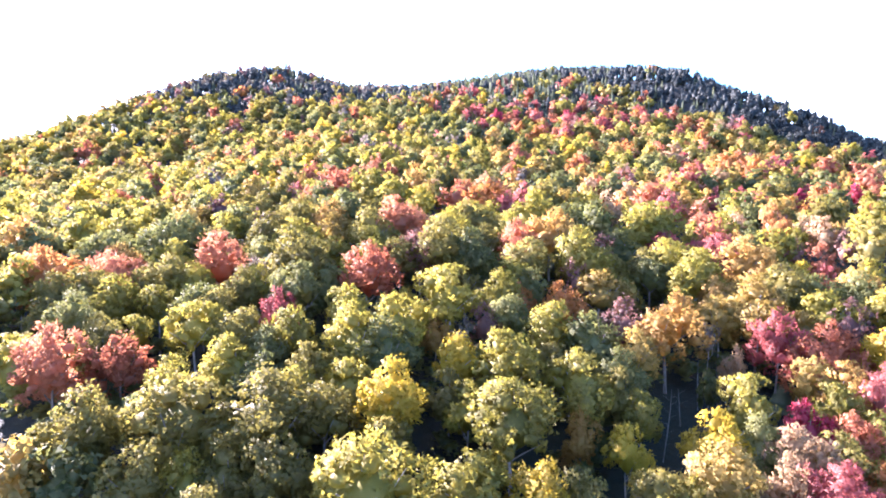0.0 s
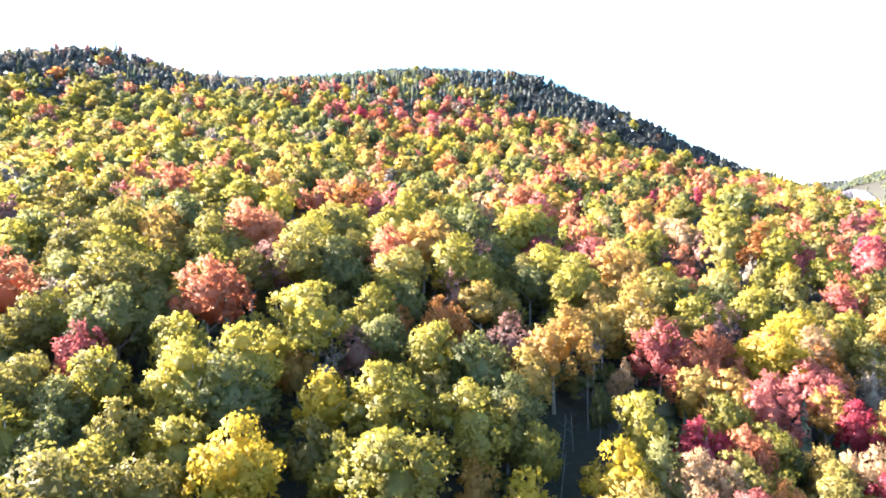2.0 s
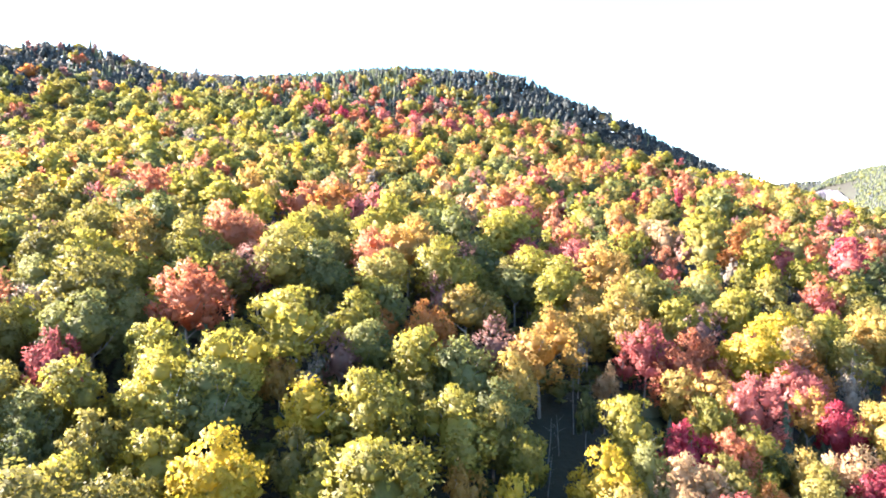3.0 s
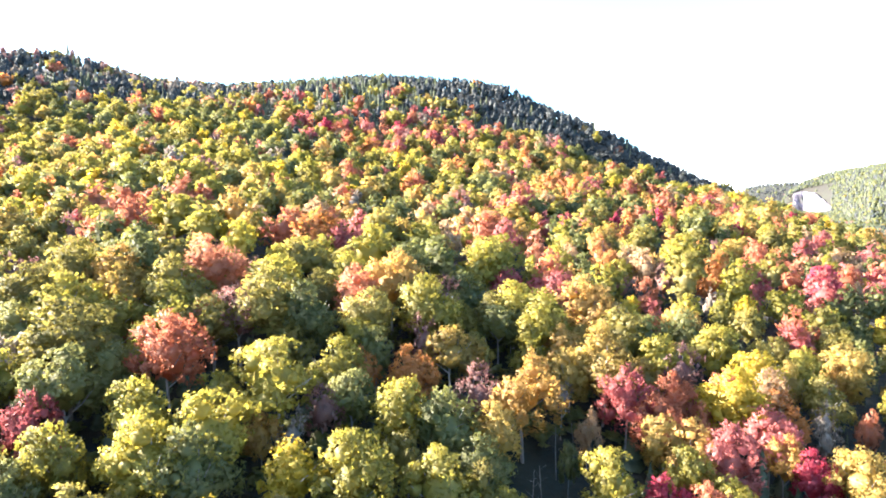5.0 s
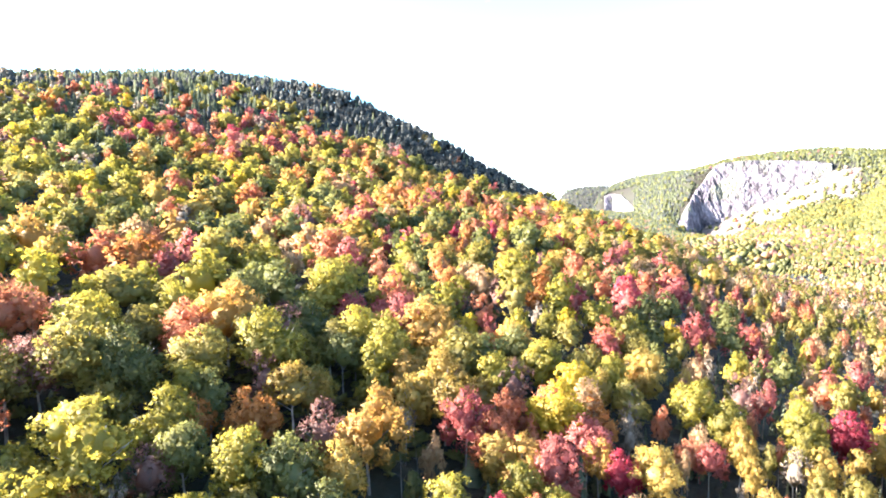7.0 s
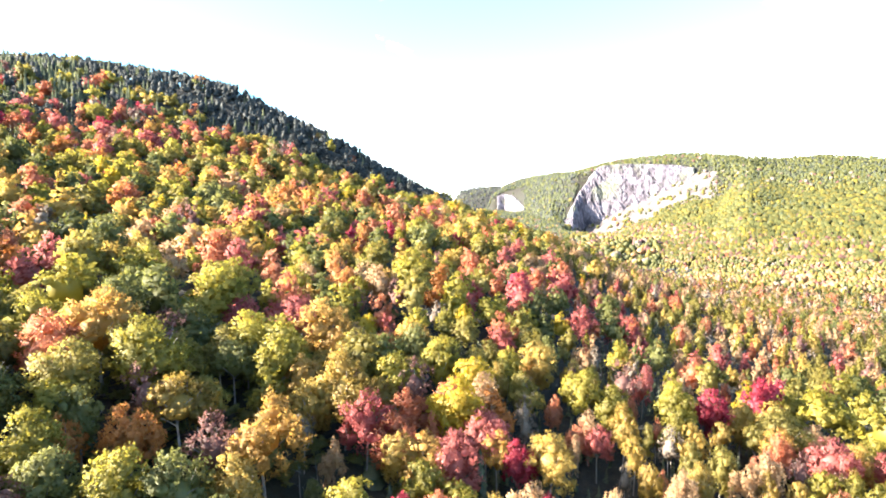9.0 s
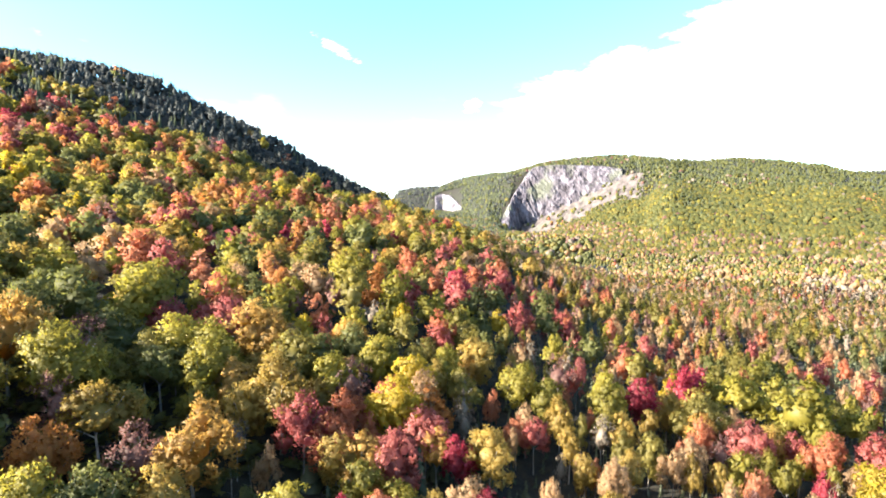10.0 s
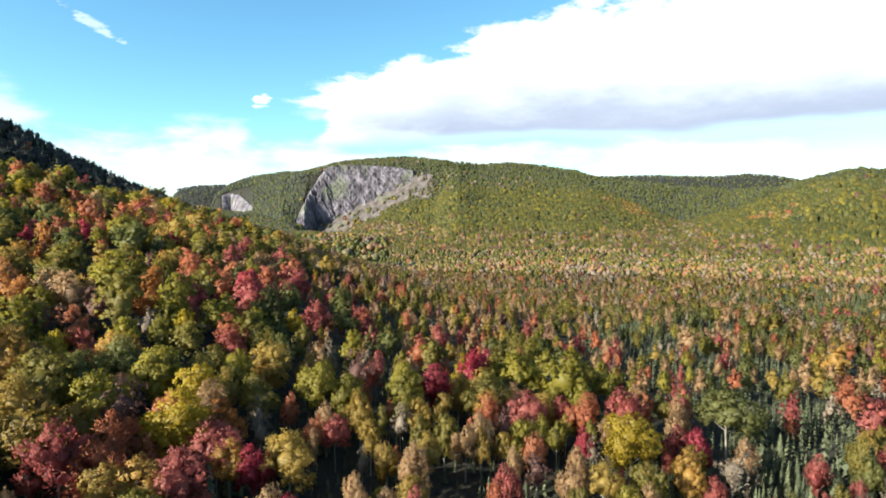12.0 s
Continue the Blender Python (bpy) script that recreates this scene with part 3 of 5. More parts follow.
tree("lime", 15.3, 59.6, 3.7, 13.1)
tree("olive", 20.3, 60.0, 2.2, 10.2)
tree("lime", 21.3, 57.5, 2.1, 10.0)
tree("amber", 14.1, 54.8, 1.6, 9.0)
tree("yellow", 18.4, 52.7, 2.0, 9.9)
tree("orange", 11.9, 82.0, 1.9, 9.7)
tree("orange", 17.5, 79.0, 2.7, 11.2)
tree("lime", 7.8, 80.0, 2.9, 11.4)
tree("green", 13.8, 85.2, 2.7, 11.2)
tree("lime", 14.4, 70.9, 3.5, 12.7)
tree("green", 18.5, 68.1, 3.7, 13.1)
tree("plum", 5.8, 74.1, 2.1, 10.0)
tree("amber", -1.1, 71.1, 1.8, 9.4)
tree("bare", 2.2, 70.5, 1.8, 9.5)
tree("plum", 24.7, 73.7, 3.3, 12.3)
tree("amber", 30.0, 72.1, 4.3, 14.2)
tree("gold", 24.2, 67.9, 2.9, 11.5)
tree("peach", 37.0, 68.6, 1.6, 9.1)
tree("bare", 36.8, 74.8, 1.5, 8.8)
tree("lime", 33.8, 59.3, 3.2, 12.1)
tree("green", 32.1, 64.7, 1.3, 8.5)
tree("rose", 43.6, 70.2, 2.6, 13.0)
tree("salmon", 46.4, 67.0, 2.8, 11.5)
tree("plum", 56.3, 75.1, 3.0, 11.7)
tree("lime", 55.0, 77.7, 3.3, 12.2)
tree("salmon", 50.6, 69.5, 2.9, 11.5)
tree("gold", 45.3, 65.2, 2.1, 9.9)
tree("lime", 43.8, 59.3, 2.7, 11.2)
tree("crimson", 38.5, 55.8, 2.4, 10.5)
tree("spruce", 41.1, 62.1, 1.3, 7.0)
tree("yellow", 56.4, 66.5, 3.7, 13.1)
tree("salmon", 52.8, 66.6, 1.8, 9.5)
tree("rose", 49.6, 59.5, 3.0, 11.6)
tree("rose", 57.4, 61.0, 2.8, 11.3)
tree("salmon", 42.3, 54.5, 2.2, 10.2)
tree("olive", 38.7, 51.5, 2.5, 10.7)
tree("yellow", 27.4, 53.2, 2.9, 11.5)
tree("sage", 31.7, 52.7, 2.4, 10.6)
tree("spruce", 52.1, 57.3, 1.8, 10.1)
tree("spruce", 58.5, 60.1, 0.9, 6.0)
tree("spruce", 59.9, 59.5, 0.9, 6.0)
tree("crimson", 57.5, 55.3, 2.0, 9.7)
tree("amber", 56.9, 58.4, 2.1, 9.9)
tree("peach", 52.1, 49.4, 2.3, 10.3)
tree("gold", 48.2, 51.2, 2.0, 9.7)
tree("green", 46.7, 53.0, 1.4, 8.6)
tree("bare", 73.6, 66.1, 1.8, 9.4)
tree("gold", 60.6, 55.2, 1.7, 9.2)
tree("yellow", 66.0, 71.0, 2.8, 12.0)
tree("lime", 74.7, 71.1, 2.6, 11.0)
tree("salmon", 84.0, 79.9, 3.2, 12.1)
tree("lime", 65.5, 77.9, 3.0, 12.4)
tree("olive", 78.1, 84.0, 3.1, 12.0)
tree("olive", 88.4, 78.7, 3.4, 12.5)
tree("rose", 101.6, 89.2, 3.9, 13.5)
tree("salmon", 67.9, 97.6, 3.2, 12.1)
tree("olive", 52.4, 84.1, 3.7, 13.0)
tree("lime", 39.4, 86.6, 3.2, 12.1)
tree("amber", 41.3, 83.3, 2.3, 10.4)
tree("gold", 44.3, 76.3, 4.1, 13.7)
tree("gold", 39.7, 77.3, 2.5, 10.8)
tree("sage", 34.5, 90.4, 2.9, 11.5)
tree("plum", 29.6, 101.2, 3.2, 12.0)
tree("rose", 42.3, 104.8, 3.1, 12.0)
tree("amber", 20.0, 101.9, 5.2, 15.5)
tree("lime", 19.1, 119.4, 4.8, 15.1)
tree("rose", 15.2, 133.4, 3.3, 12.2)
tree("salmon", 13.6, 99.1, 3.9, 13.4)
tree("plum", 21.4, 86.1, 3.0, 11.8)
tree("gold", 24.0, 82.5, 3.3, 12.3)
tree("olive", 1.2, 91.9, 4.6, 14.8)
tree("green", 5.4, 90.2, 4.0, 13.6)
tree("salmon", -8.6, 108.2, 4.5, 14.5)
tree("salmon", -25.7, 133.1, 5.2, 15.5)
tree("salmon", -31.7, 129.2, 3.5, 12.7)
tree("gold", -20.9, 102.0, 4.0, 13.7)
tree("green", -20.1, 110.5, 5.2, 15.5)
tree("lime", -5.5, 118.6, 4.5, 14.5)
tree("orange", 10.5, 133.0, 5.2, 15.5)
tree("rose", 53.7, 130.3, 4.1, 13.8)
tree("lime", 38.9, 109.0, 5.2, 15.5)
tree("salmon", 58.8, 124.6, 4.0, 13.5)
tree("crimson", 92.3, 43.1, 2.6, 11.0)
tree("yellow", 87.3, 10.1, 3.5, 12.7)
tree("rose", 97.5, 10.9, 3.0, 11.7)
tree("rose", 92.6, 3.6, 1.9, 9.6)
tree("crimson", 92.2, -0.2, 2.1, 10.0)
tree("rose", 106.0, 1.3, 2.4, 10.6)
tree("green", 101.0, -5.6, 4.0, 13.6)
tree("rose", 114.3, -18.1, 2.0, 9.7)
tree("rose", 110.5, -29.3, 2.6, 11.0)
tree("salmon", 119.3, -28.5, 3.2, 12.2)
tree("crimson", 103.2, 38.7, 3.4, 12.5)
tree("lime", 107.1, 30.5, 4.0, 13.6)
tree("lime", 106.5, 21.7, 4.6, 14.7)
tree("rose", 93.0, 27.0, 2.8, 11.3)
tree("salmon", 95.7, 17.7, 2.5, 10.8)
tree("crimson", 88.3, 16.8, 1.2, 8.4)
tree("lime", 88.6, 21.2, 1.5, 8.8)
tree("peach", 76.0, 17.8, 1.5, 8.8)
tree("gold", 60.4, 52.1, 3.1, 11.9)
tree("salmon", 70.8, 54.3, 1.6, 9.0)
tree("rose", 72.0, 51.9, 1.8, 9.4)
tree("gold", 74.0, 47.1, 1.8, 9.4)
tree("gold", 70.2, 42.9, 1.4, 8.7)
tree("peach", 68.8, 38.1, 2.0, 9.8)
tree("olive", 69.9, 74.5, 2.7, 11.4)
tree("rose", 81.1, 77.5, 2.6, 11.0)
tree("crimson", 105.5, 92.4, 3.7, 13.1)
tree("rose", 107.4, 76.1, 3.3, 12.2)
tree("rose", 115.7, 69.2, 2.8, 11.3)
tree("plum", 89.4, 57.0, 2.8, 11.3)
tree("lime", 81.0, 54.8, 2.9, 11.5)
tree("peach", 162.3, -5.8, 3.7, 13.0)
tree("gold", 136.9, -29.2, 2.3, 10.4)
tree("peach", 141.5, -27.8, 2.3, 10.3)
tree("salmon", 127.5, -11.3, 1.9, 9.6)
tree("amber", 151.7, -36.9, 3.5, 12.6)
tree("lime", 87.3, 46.5, 2.7, 11.1)
tree("salmon", 108.7, 52.5, 2.7, 11.1)
tree("bare", 65.9, 60.5, 1.6, 9.1)
tree("bare", 79.6, 44.4, 1.9, 9.6)
tree("bare", 86.9, -4.2, 2.4, 10.6)
tree("plum", 77.1, 22.6, 1.6, 9.0)
tree("gold", 76.8, 13.4, 2.1, 10.0)
tree("olive", 79.2, 7.6, 2.3, 10.4)
tree("amber", 84.1, 2.1, 2.0, 9.8)
tree("spruce", 110.5, -19.0, 1.5, 8.2)
tree("spruce", 106.9, -21.4, 1.4, 7.9)
tree("spruce", 102.9, -23.3, 1.5, 8.0)
tree("spruce", 100.3, -13.1, 1.4, 7.5)
tree("spruce", 95.6, -16.5, 1.4, 7.5)
tree("spruce", 95.8, -23.8, 1.7, 9.2)
tree("spruce", 92.6, -18.5, 1.4, 7.7)
tree("spruce", 102.1, -11.1, 1.6, 8.8)
tree("salmon", -43.2, 58.7, 3.7, 13.0)
tree("salmon", -37.2, 61.4, 2.7, 11.2)
tree("lime", -31.4, 68.3, 3.6, 12.8)
tree("olive", -25.1, 67.5, 3.0, 11.7)
tree("olive", -24.6, 49.9, 4.0, 13.6)
tree("olive", -17.1, 51.3, 4.4, 14.3)
tree("olive", -12.2, 53.5, 3.0, 11.7)
tree("olive", -33.7, 48.4, 3.4, 12.4)
tree("green", -30.1, 53.5, 2.4, 10.6)
tree("olive", -25.5, 44.6, 2.9, 11.4)
tree("lime", -22.1, 45.4, 2.2, 10.3)
tree("sage", -47.9, 69.5, 3.1, 11.9)
tree("salmon", -51.6, 85.8, 3.6, 12.8)
tree("salmon", -36.4, 89.1, 3.9, 13.5)
tree("green", -48.8, 95.6, 4.7, 14.9)
tree("lime", -6.1, 42.5, 4.6, 14.7)
tree("olive", -18.9, 45.9, 2.3, 10.4)
tree("gold", -35.5, 43.9, 2.8, 11.4)
tree("yellow", 8.5, 45.1, 2.7, 11.1)
tree("peach", 30.6, 47.8, 2.3, 10.4)
tree("salmon", -53.6, 234.1, 3.5, 12.6)
tree("rose", -10.3, 243.9, 2.9, 11.5)
tree("rose", -2.0, 238.5, 2.8, 11.4)
tree("salmon", 11.5, 233.9, 3.3, 12.2)
tree("yellow", -45.8, 186.5, 3.5, 12.6)
tree("lime", -18.6, 186.3, 4.1, 13.8)
tree("lime", -29.9, 187.8, 4.0, 13.7)
tree("gold", -12.2, 192.7, 3.1, 11.9)
tree("gold", -4.1, 189.8, 4.3, 14.2)
tree("peach", -3.2, 183.6, 3.3, 12.3)
tree("lime", -44.3, 171.0, 3.2, 12.0)
tree("salmon", -58.4, 177.4, 2.9, 11.4)
tree("yellow", -31.7, 177.7, 2.3, 10.3)
tree("salmon", -31.4, 154.7, 4.5, 14.6)
tree("salmon", -35.8, 158.4, 3.0, 11.6)
tree("rose", -37.8, 143.2, 2.6, 11.0)
tree("salmon", -30.5, 132.2, 2.7, 11.2)
tree("spruce", -27.4, 175.6, 2.0, 10.8)
tree("spruce", -27.9, 172.0, 1.8, 9.7)
tree("green", -11.0, 172.8, 3.1, 11.8)
tree("spruce", -10.0, 178.4, 1.9, 10.5)
tree("salmon", -15.8, 165.1, 3.6, 12.9)
tree("lime", -20.7, 157.1, 2.7, 11.2)
tree("olive", -14.7, 153.7, 3.7, 13.0)
tree("salmon", 3.2, 184.7, 3.4, 12.4)
tree("gold", 2.8, 169.4, 3.9, 13.4)
tree("lime", -3.6, 165.6, 3.7, 13.1)
tree("olive", 7.4, 171.0, 3.0, 11.7)
tree("olive", -40.5, 139.3, 3.4, 12.4)
tree("green", -45.8, 143.4, 2.9, 11.4)
tree("lime", -22.5, 139.3, 4.1, 13.8)
tree("lime", -11.8, 129.9, 4.5, 14.5)
tree("orange", -11.9, 120.6, 3.1, 11.9)
tree("orange", -6.9, 124.7, 2.5, 10.8)
tree("gold", -4.7, 137.0, 3.6, 12.9)
tree("lime", -1.4, 142.4, 3.2, 12.1)
tree("amber", 6.4, 149.8, 2.9, 11.5)
tree("lime", -21.2, 116.8, 4.1, 13.8)
tree("plum", -16.1, 123.4, 2.4, 10.6)
tree("olive", -32.6, 124.4, 3.0, 11.7)
tree("olive", -37.1, 125.2, 3.0, 11.7)
tree("olive", -41.4, 128.1, 3.0, 11.8)
tree("amber", -22.4, 106.8, 3.9, 13.4)
tree("olive", -31.7, 115.4, 3.2, 12.1)
tree("gold", -29.1, 124.1, 2.1, 10.0)
tree("lime", -14.1, 109.3, 2.8, 11.2)
tree("lime", 2.8, 118.5, 3.2, 12.1)
tree("gold", 6.2, 124.0, 2.8, 11.3)
tree("lime", 1.6, 103.9, 4.1, 13.8)
tree("amber", 20.5, 197.8, 4.7, 14.9)
tree("salmon", 27.8, 203.3, 4.9, 15.3)
tree("gold", 18.8, 209.4, 3.2, 12.0)
tree("rose", 41.2, 213.0, 2.9, 11.6)
tree("rose", 51.0, 222.8, 2.7, 11.0)
tree("lime", 43.7, 203.4, 3.6, 12.9)
tree("lime", 56.6, 212.5, 5.2, 15.5)
tree("gold", 29.4, 178.8, 4.7, 15.0)
tree("yellow", 33.1, 171.5, 2.2, 10.1)
tree("lime", 13.4, 179.4, 2.9, 11.4)
tree("spruce", 17.1, 183.4, 1.7, 9.5)
tree("spruce", 21.0, 187.7, 1.8, 9.8)
tree("spruce", 23.4, 179.7, 1.7, 9.4)
tree("spruce", 25.2, 174.5, 1.5, 8.3)
tree("spruce", 28.1, 171.8, 1.7, 9.1)
tree("spruce", 37.7, 185.4, 1.8, 10.0)
tree("spruce", 39.9, 178.7, 1.8, 9.7)
tree("spruce", 45.1, 184.9, 1.7, 9.1)
tree("spruce", 30.3, 166.1, 1.8, 9.7)
tree("spruce", 32.2, 163.7, 1.8, 9.6)
tree("spruce", 20.5, 176.5, 1.7, 9.2)
tree("salmon", 45.7, 161.5, 3.7, 13.0)
tree("yellow", 54.3, 183.4, 3.3, 12.3)
tree("plum", 56.7, 165.8, 4.2, 14.0)
tree("olive", 72.3, 178.6, 3.9, 13.4)
tree("salmon", 67.1, 162.3, 3.5, 12.7)
tree("gold", 80.3, 214.6, 4.7, 14.9)
tree("peach", 88.3, 213.4, 5.2, 15.5)
tree("orange", 113.5, 242.4, 5.2, 15.5)
tree("rose", 108.4, 228.9, 3.9, 13.5)
tree("orange", 102.2, 199.5, 4.5, 14.6)
tree("rose", 85.8, 187.7, 4.0, 13.6)
tree("orange", 90.4, 181.5, 4.1, 13.8)
tree("green", 92.7, 165.0, 4.1, 13.8)
tree("lime", 84.7, 262.6, 5.1, 15.5)
tree("lime", 101.8, 261.9, 5.2, 15.5)
tree("peach", 11.9, 151.2, 3.6, 12.9)
tree("salmon", 14.9, 148.1, 2.9, 11.5)
tree("gold", 19.4, 145.8, 2.9, 11.5)
tree("rose", 13.5, 129.7, 3.4, 12.4)
tree("gold", 29.6, 135.0, 3.3, 12.2)
tree("gold", 37.4, 143.8, 3.3, 12.2)
tree("peach", 40.0, 133.3, 4.0, 13.5)
tree("salmon", 47.6, 132.8, 3.4, 12.4)
tree("yellow", 64.7, 140.4, 2.9, 11.6)
tree("green", 32.1, 112.5, 5.2, 15.5)
tree("lime", 42.7, 112.4, 5.1, 15.5)
tree("lime", 70.1, 133.8, 3.6, 12.8)
tree("gold", 78.9, 134.8, 3.7, 12.9)
tree("gold", 66.1, 124.1, 2.8, 11.3)
tree("peach", 62.4, 115.2, 2.8, 11.3)
tree("lime", 58.0, 114.8, 3.6, 12.9)
tree("rose", 77.7, 155.6, 2.2, 10.1)
tree("gold", 60.4, 143.4, 5.2, 15.5)
tree("gold", 52.4, 151.8, 4.0, 13.6)
tree("rose", 171.0, 224.0, 4.2, 13.9)
tree("lime", 138.3, 211.9, 5.2, 15.5)
tree("lime", 173.1, 235.1, 5.2, 15.5)
tree("lime", 171.3, 206.0, 5.2, 15.5)
tree("gold", 207.0, 227.5, 5.2, 15.5)
tree("salmon", 134.4, 194.8, 4.7, 14.8)
tree("salmon", 135.8, 176.7, 4.3, 14.2)
tree("salmon", 142.4, 171.4, 4.2, 14.0)
tree("yellow", 201.3, 209.5, 4.6, 14.8)
tree("gold", 170.8, 163.9, 5.1, 15.5)
tree("salmon", 148.6, 164.6, 3.7, 13.1)
tree("lime", 122.3, 147.4, 4.3, 14.2)
tree("crimson", 97.3, 150.3, 2.7, 11.1)
tree("crimson", 114.2, 151.4, 2.8, 11.3)
tree("green", 114.5, 165.8, 4.7, 14.9)
tree("green", 101.5, 141.6, 4.0, 13.6)
tree("amber", 83.0, 133.4, 4.1, 13.8)
tree("gold", 99.6, 128.8, 3.4, 12.4)
tree("plum", 75.6, 123.4, 2.8, 11.4)
tree("lime", 92.4, 129.6, 3.1, 11.8)
tree("green", 114.6, 135.4, 4.7, 15.0)
tree("gold", 140.6, 145.9, 4.4, 14.4)
tree("crimson", 133.4, 140.9, 2.4, 10.5)
tree("olive", 131.1, 127.0, 3.9, 13.4)
tree("gold", 219.3, 183.3, 3.8, 13.3)
tree("peach", 165.3, 149.8, 3.0, 11.7)
tree("gold", 11.0, 18.8, 0.9, 6.3)
tree("gold", 162.2, 119.5, 2.5, 10.8)
tree("rose", 145.1, 124.7, 3.3, 12.3)
tree("rose", 131.0, 118.3, 3.1, 11.9)
tree("gold", 109.3, 119.8, 3.0, 11.7)
tree("plum", 105.5, 121.3, 2.7, 11.1)
tree("salmon", 117.4, 120.6, 3.0, 11.8)
tree("salmon", 107.3, 110.1, 3.3, 12.3)
tree("lime", 85.2, 107.2, 4.6, 14.7)
tree("peach", 75.2, 107.3, 3.6, 12.8)
tree("salmon", 110.6, 105.6, 3.2, 12.1)
tree("salmon", 118.7, 106.5, 2.8, 11.3)
tree("peach", 136.7, 113.3, 3.0, 11.8)
tree("peach", 139.1, 110.7, 3.0, 11.7)
tree("rose", 108.6, 95.6, 2.8, 11.4)
tree("salmon", 117.9, 96.5, 3.1, 11.8)
tree("rose", 131.2, 100.3, 2.7, 11.2)
tree("rose", 130.1, 96.4, 2.6, 11.0)
tree("olive", 77.6, 98.4, 4.4, 14.4)
tree("lime", 86.0, 94.2, 4.4, 14.3)
tree("olive", 101.0, 100.0, 3.6, 12.8)
tree("lime", 62.6, 102.8, 3.9, 13.3)
tree("plum", 75.6, 102.4, 2.9, 11.4)
tree("yellow", 63.1, 96.2, 2.4, 10.6)
tree("lime", 59.3, 97.7, 2.4, 10.6)
tree("bare", 78.6, 93.4, 2.7, 11.1)
tree("lime", 70.7, 90.3, 3.0, 11.8)
tree("lime", 77.2, 89.1, 2.6, 10.9)
tree("yellow", 81.4, 88.2, 2.6, 10.9)
tree("lime", 92.8, 88.7, 3.2, 12.1)
tree("green", 102.1, 85.8, 3.7, 13.1)
tree("green", 113.8, 86.5, 2.3, 10.4)
tree("lime", 99.5, 63.2, 2.4, 10.5)
tree("amber", 99.6, 60.7, 1.8, 9.4)
tree("peach", 111.2, 56.1, 2.1, 10.1)
tree("green", 106.3, 58.4, 2.9, 11.5)
tree("olive", 106.2, 48.4, 3.3, 12.3)
tree("rose", 123.3, 52.6, 2.3, 10.3)
tree("crimson", 108.9, 40.7, 2.5, 10.7)
tree("salmon", 119.1, 41.3, 1.9, 9.5)
tree("yellow", 105.3, 42.2, 2.2, 10.2)
tree("lime", 108.8, 35.7, 2.6, 10.9)
tree("lime", 91.7, 48.6, 2.5, 10.7)
tree("gold", 100.2, 36.4, 2.4, 10.6)
tree("gold", 95.5, 39.7, 2.0, 9.8)
tree("gold", 78.3, 51.0, 2.1, 9.9)
tree("gold", 82.0, 42.3, 2.2, 10.1)
tree("olive", 78.0, 40.7, 1.5, 8.8)
tree("olive", 80.2, 37.4, 1.9, 9.6)
tree("salmon", 86.0, 33.8, 1.4, 8.6)
tree("lime", 109.8, 28.5, 2.5, 10.8)
tree("lime", 122.6, 27.7, 2.7, 11.2)
tree("yellow", 133.5, 22.2, 2.4, 10.6)
tree("rose", 147.3, 22.4, 2.0, 9.8)
tree("salmon", 139.5, 25.8, 2.0, 9.7)
tree("rose", 146.0, 13.4, 2.5, 10.8)
tree("lime", 102.1, 23.2, 2.1, 10.0)
tree("lime", 103.3, 18.8, 2.7, 11.1)
tree("lime", 112.5, 14.9, 2.8, 11.3)
tree("rose", 97.2, 21.1, 1.8, 9.4)
tree("gold", 100.4, 17.1, 1.8, 9.4)
tree("gold", 80.3, 31.5, 1.3, 8.4)
tree("gold", 82.8, 28.8, 1.3, 8.4)
tree("peach", 70.5, 38.6, 1.9, 9.6)
tree("salmon", 82.9, 24.0, 1.6, 9.0)
tree("spruce", 96.3, 32.2, 0.9, 6.0)
tree("spruce", 98.3, 13.5, 0.9, 6.0)
tree("olive", 89.8, 109.1, 4.0, 13.7)
tree("olive", 82.5, 119.0, 4.7, 15.0)
tree("peach", 75.4, 113.9, 3.2, 12.0)
tree("lime", 70.4, 109.1, 2.5, 10.8)
tree("salmon", 136.0, 101.1, 4.2, 13.9)
tree("gold", 162.5, 105.0, 3.4, 12.5)
tree("rose", 124.9, 91.9, 3.2, 12.1)
tree("plum", 134.8, 88.9, 2.9, 11.4)
tree("lime", 83.5, 91.9, 3.0, 11.7)
tree("lime", 88.8, 87.0, 3.6, 12.9)
tree("green", 57.8, 83.9, 3.3, 12.2)
tree("green", 65.9, 84.6, 3.0, 11.7)
tree("olive", 68.3, 80.0, 3.0, 11.7)
tree("lime", 78.3, 74.0, 1.9, 9.6)
tree("olive", 87.6, 75.6, 2.8, 11.3)
tree("green", 86.4, 70.7, 2.7, 11.1)
tree("yellow", 103.5, 79.5, 2.3, 10.4)
tree("spruce", 105.1, 88.6, 1.7, 9.6)
tree("green", 109.8, 85.3, 3.4, 12.5)
tree("green", 121.9, 78.2, 3.5, 12.7)
tree("green", 113.4, 72.0, 3.3, 12.2)
tree("salmon", 122.7, 72.4, 2.2, 10.2)
tree("gold", 70.8, 70.3, 2.0, 9.8)
tree("olive", 71.7, 65.0, 2.3, 10.4)
tree("lime", 79.8, 59.1, 3.3, 12.4)
tree("bare", 69.2, 63.1, 1.6, 9.1)
tree("salmon", 73.9, 60.9, 1.3, 8.5)
tree("peach", 92.0, 66.5, 2.0, 9.8)
tree("olive", 35.2, 134.3, 3.8, 13.1)
tree("peach", 63.3, 118.9, 2.8, 11.3)
tree("rose", 44.2, 108.3, 2.5, 10.7)
tree("plum", 40.7, 102.8, 2.3, 10.4)
tree("plum", 30.8, 104.6, 3.0, 11.7)
tree("olive", 23.2, 97.6, 3.7, 13.1)
tree("lime", 36.7, 105.7, 2.7, 11.2)
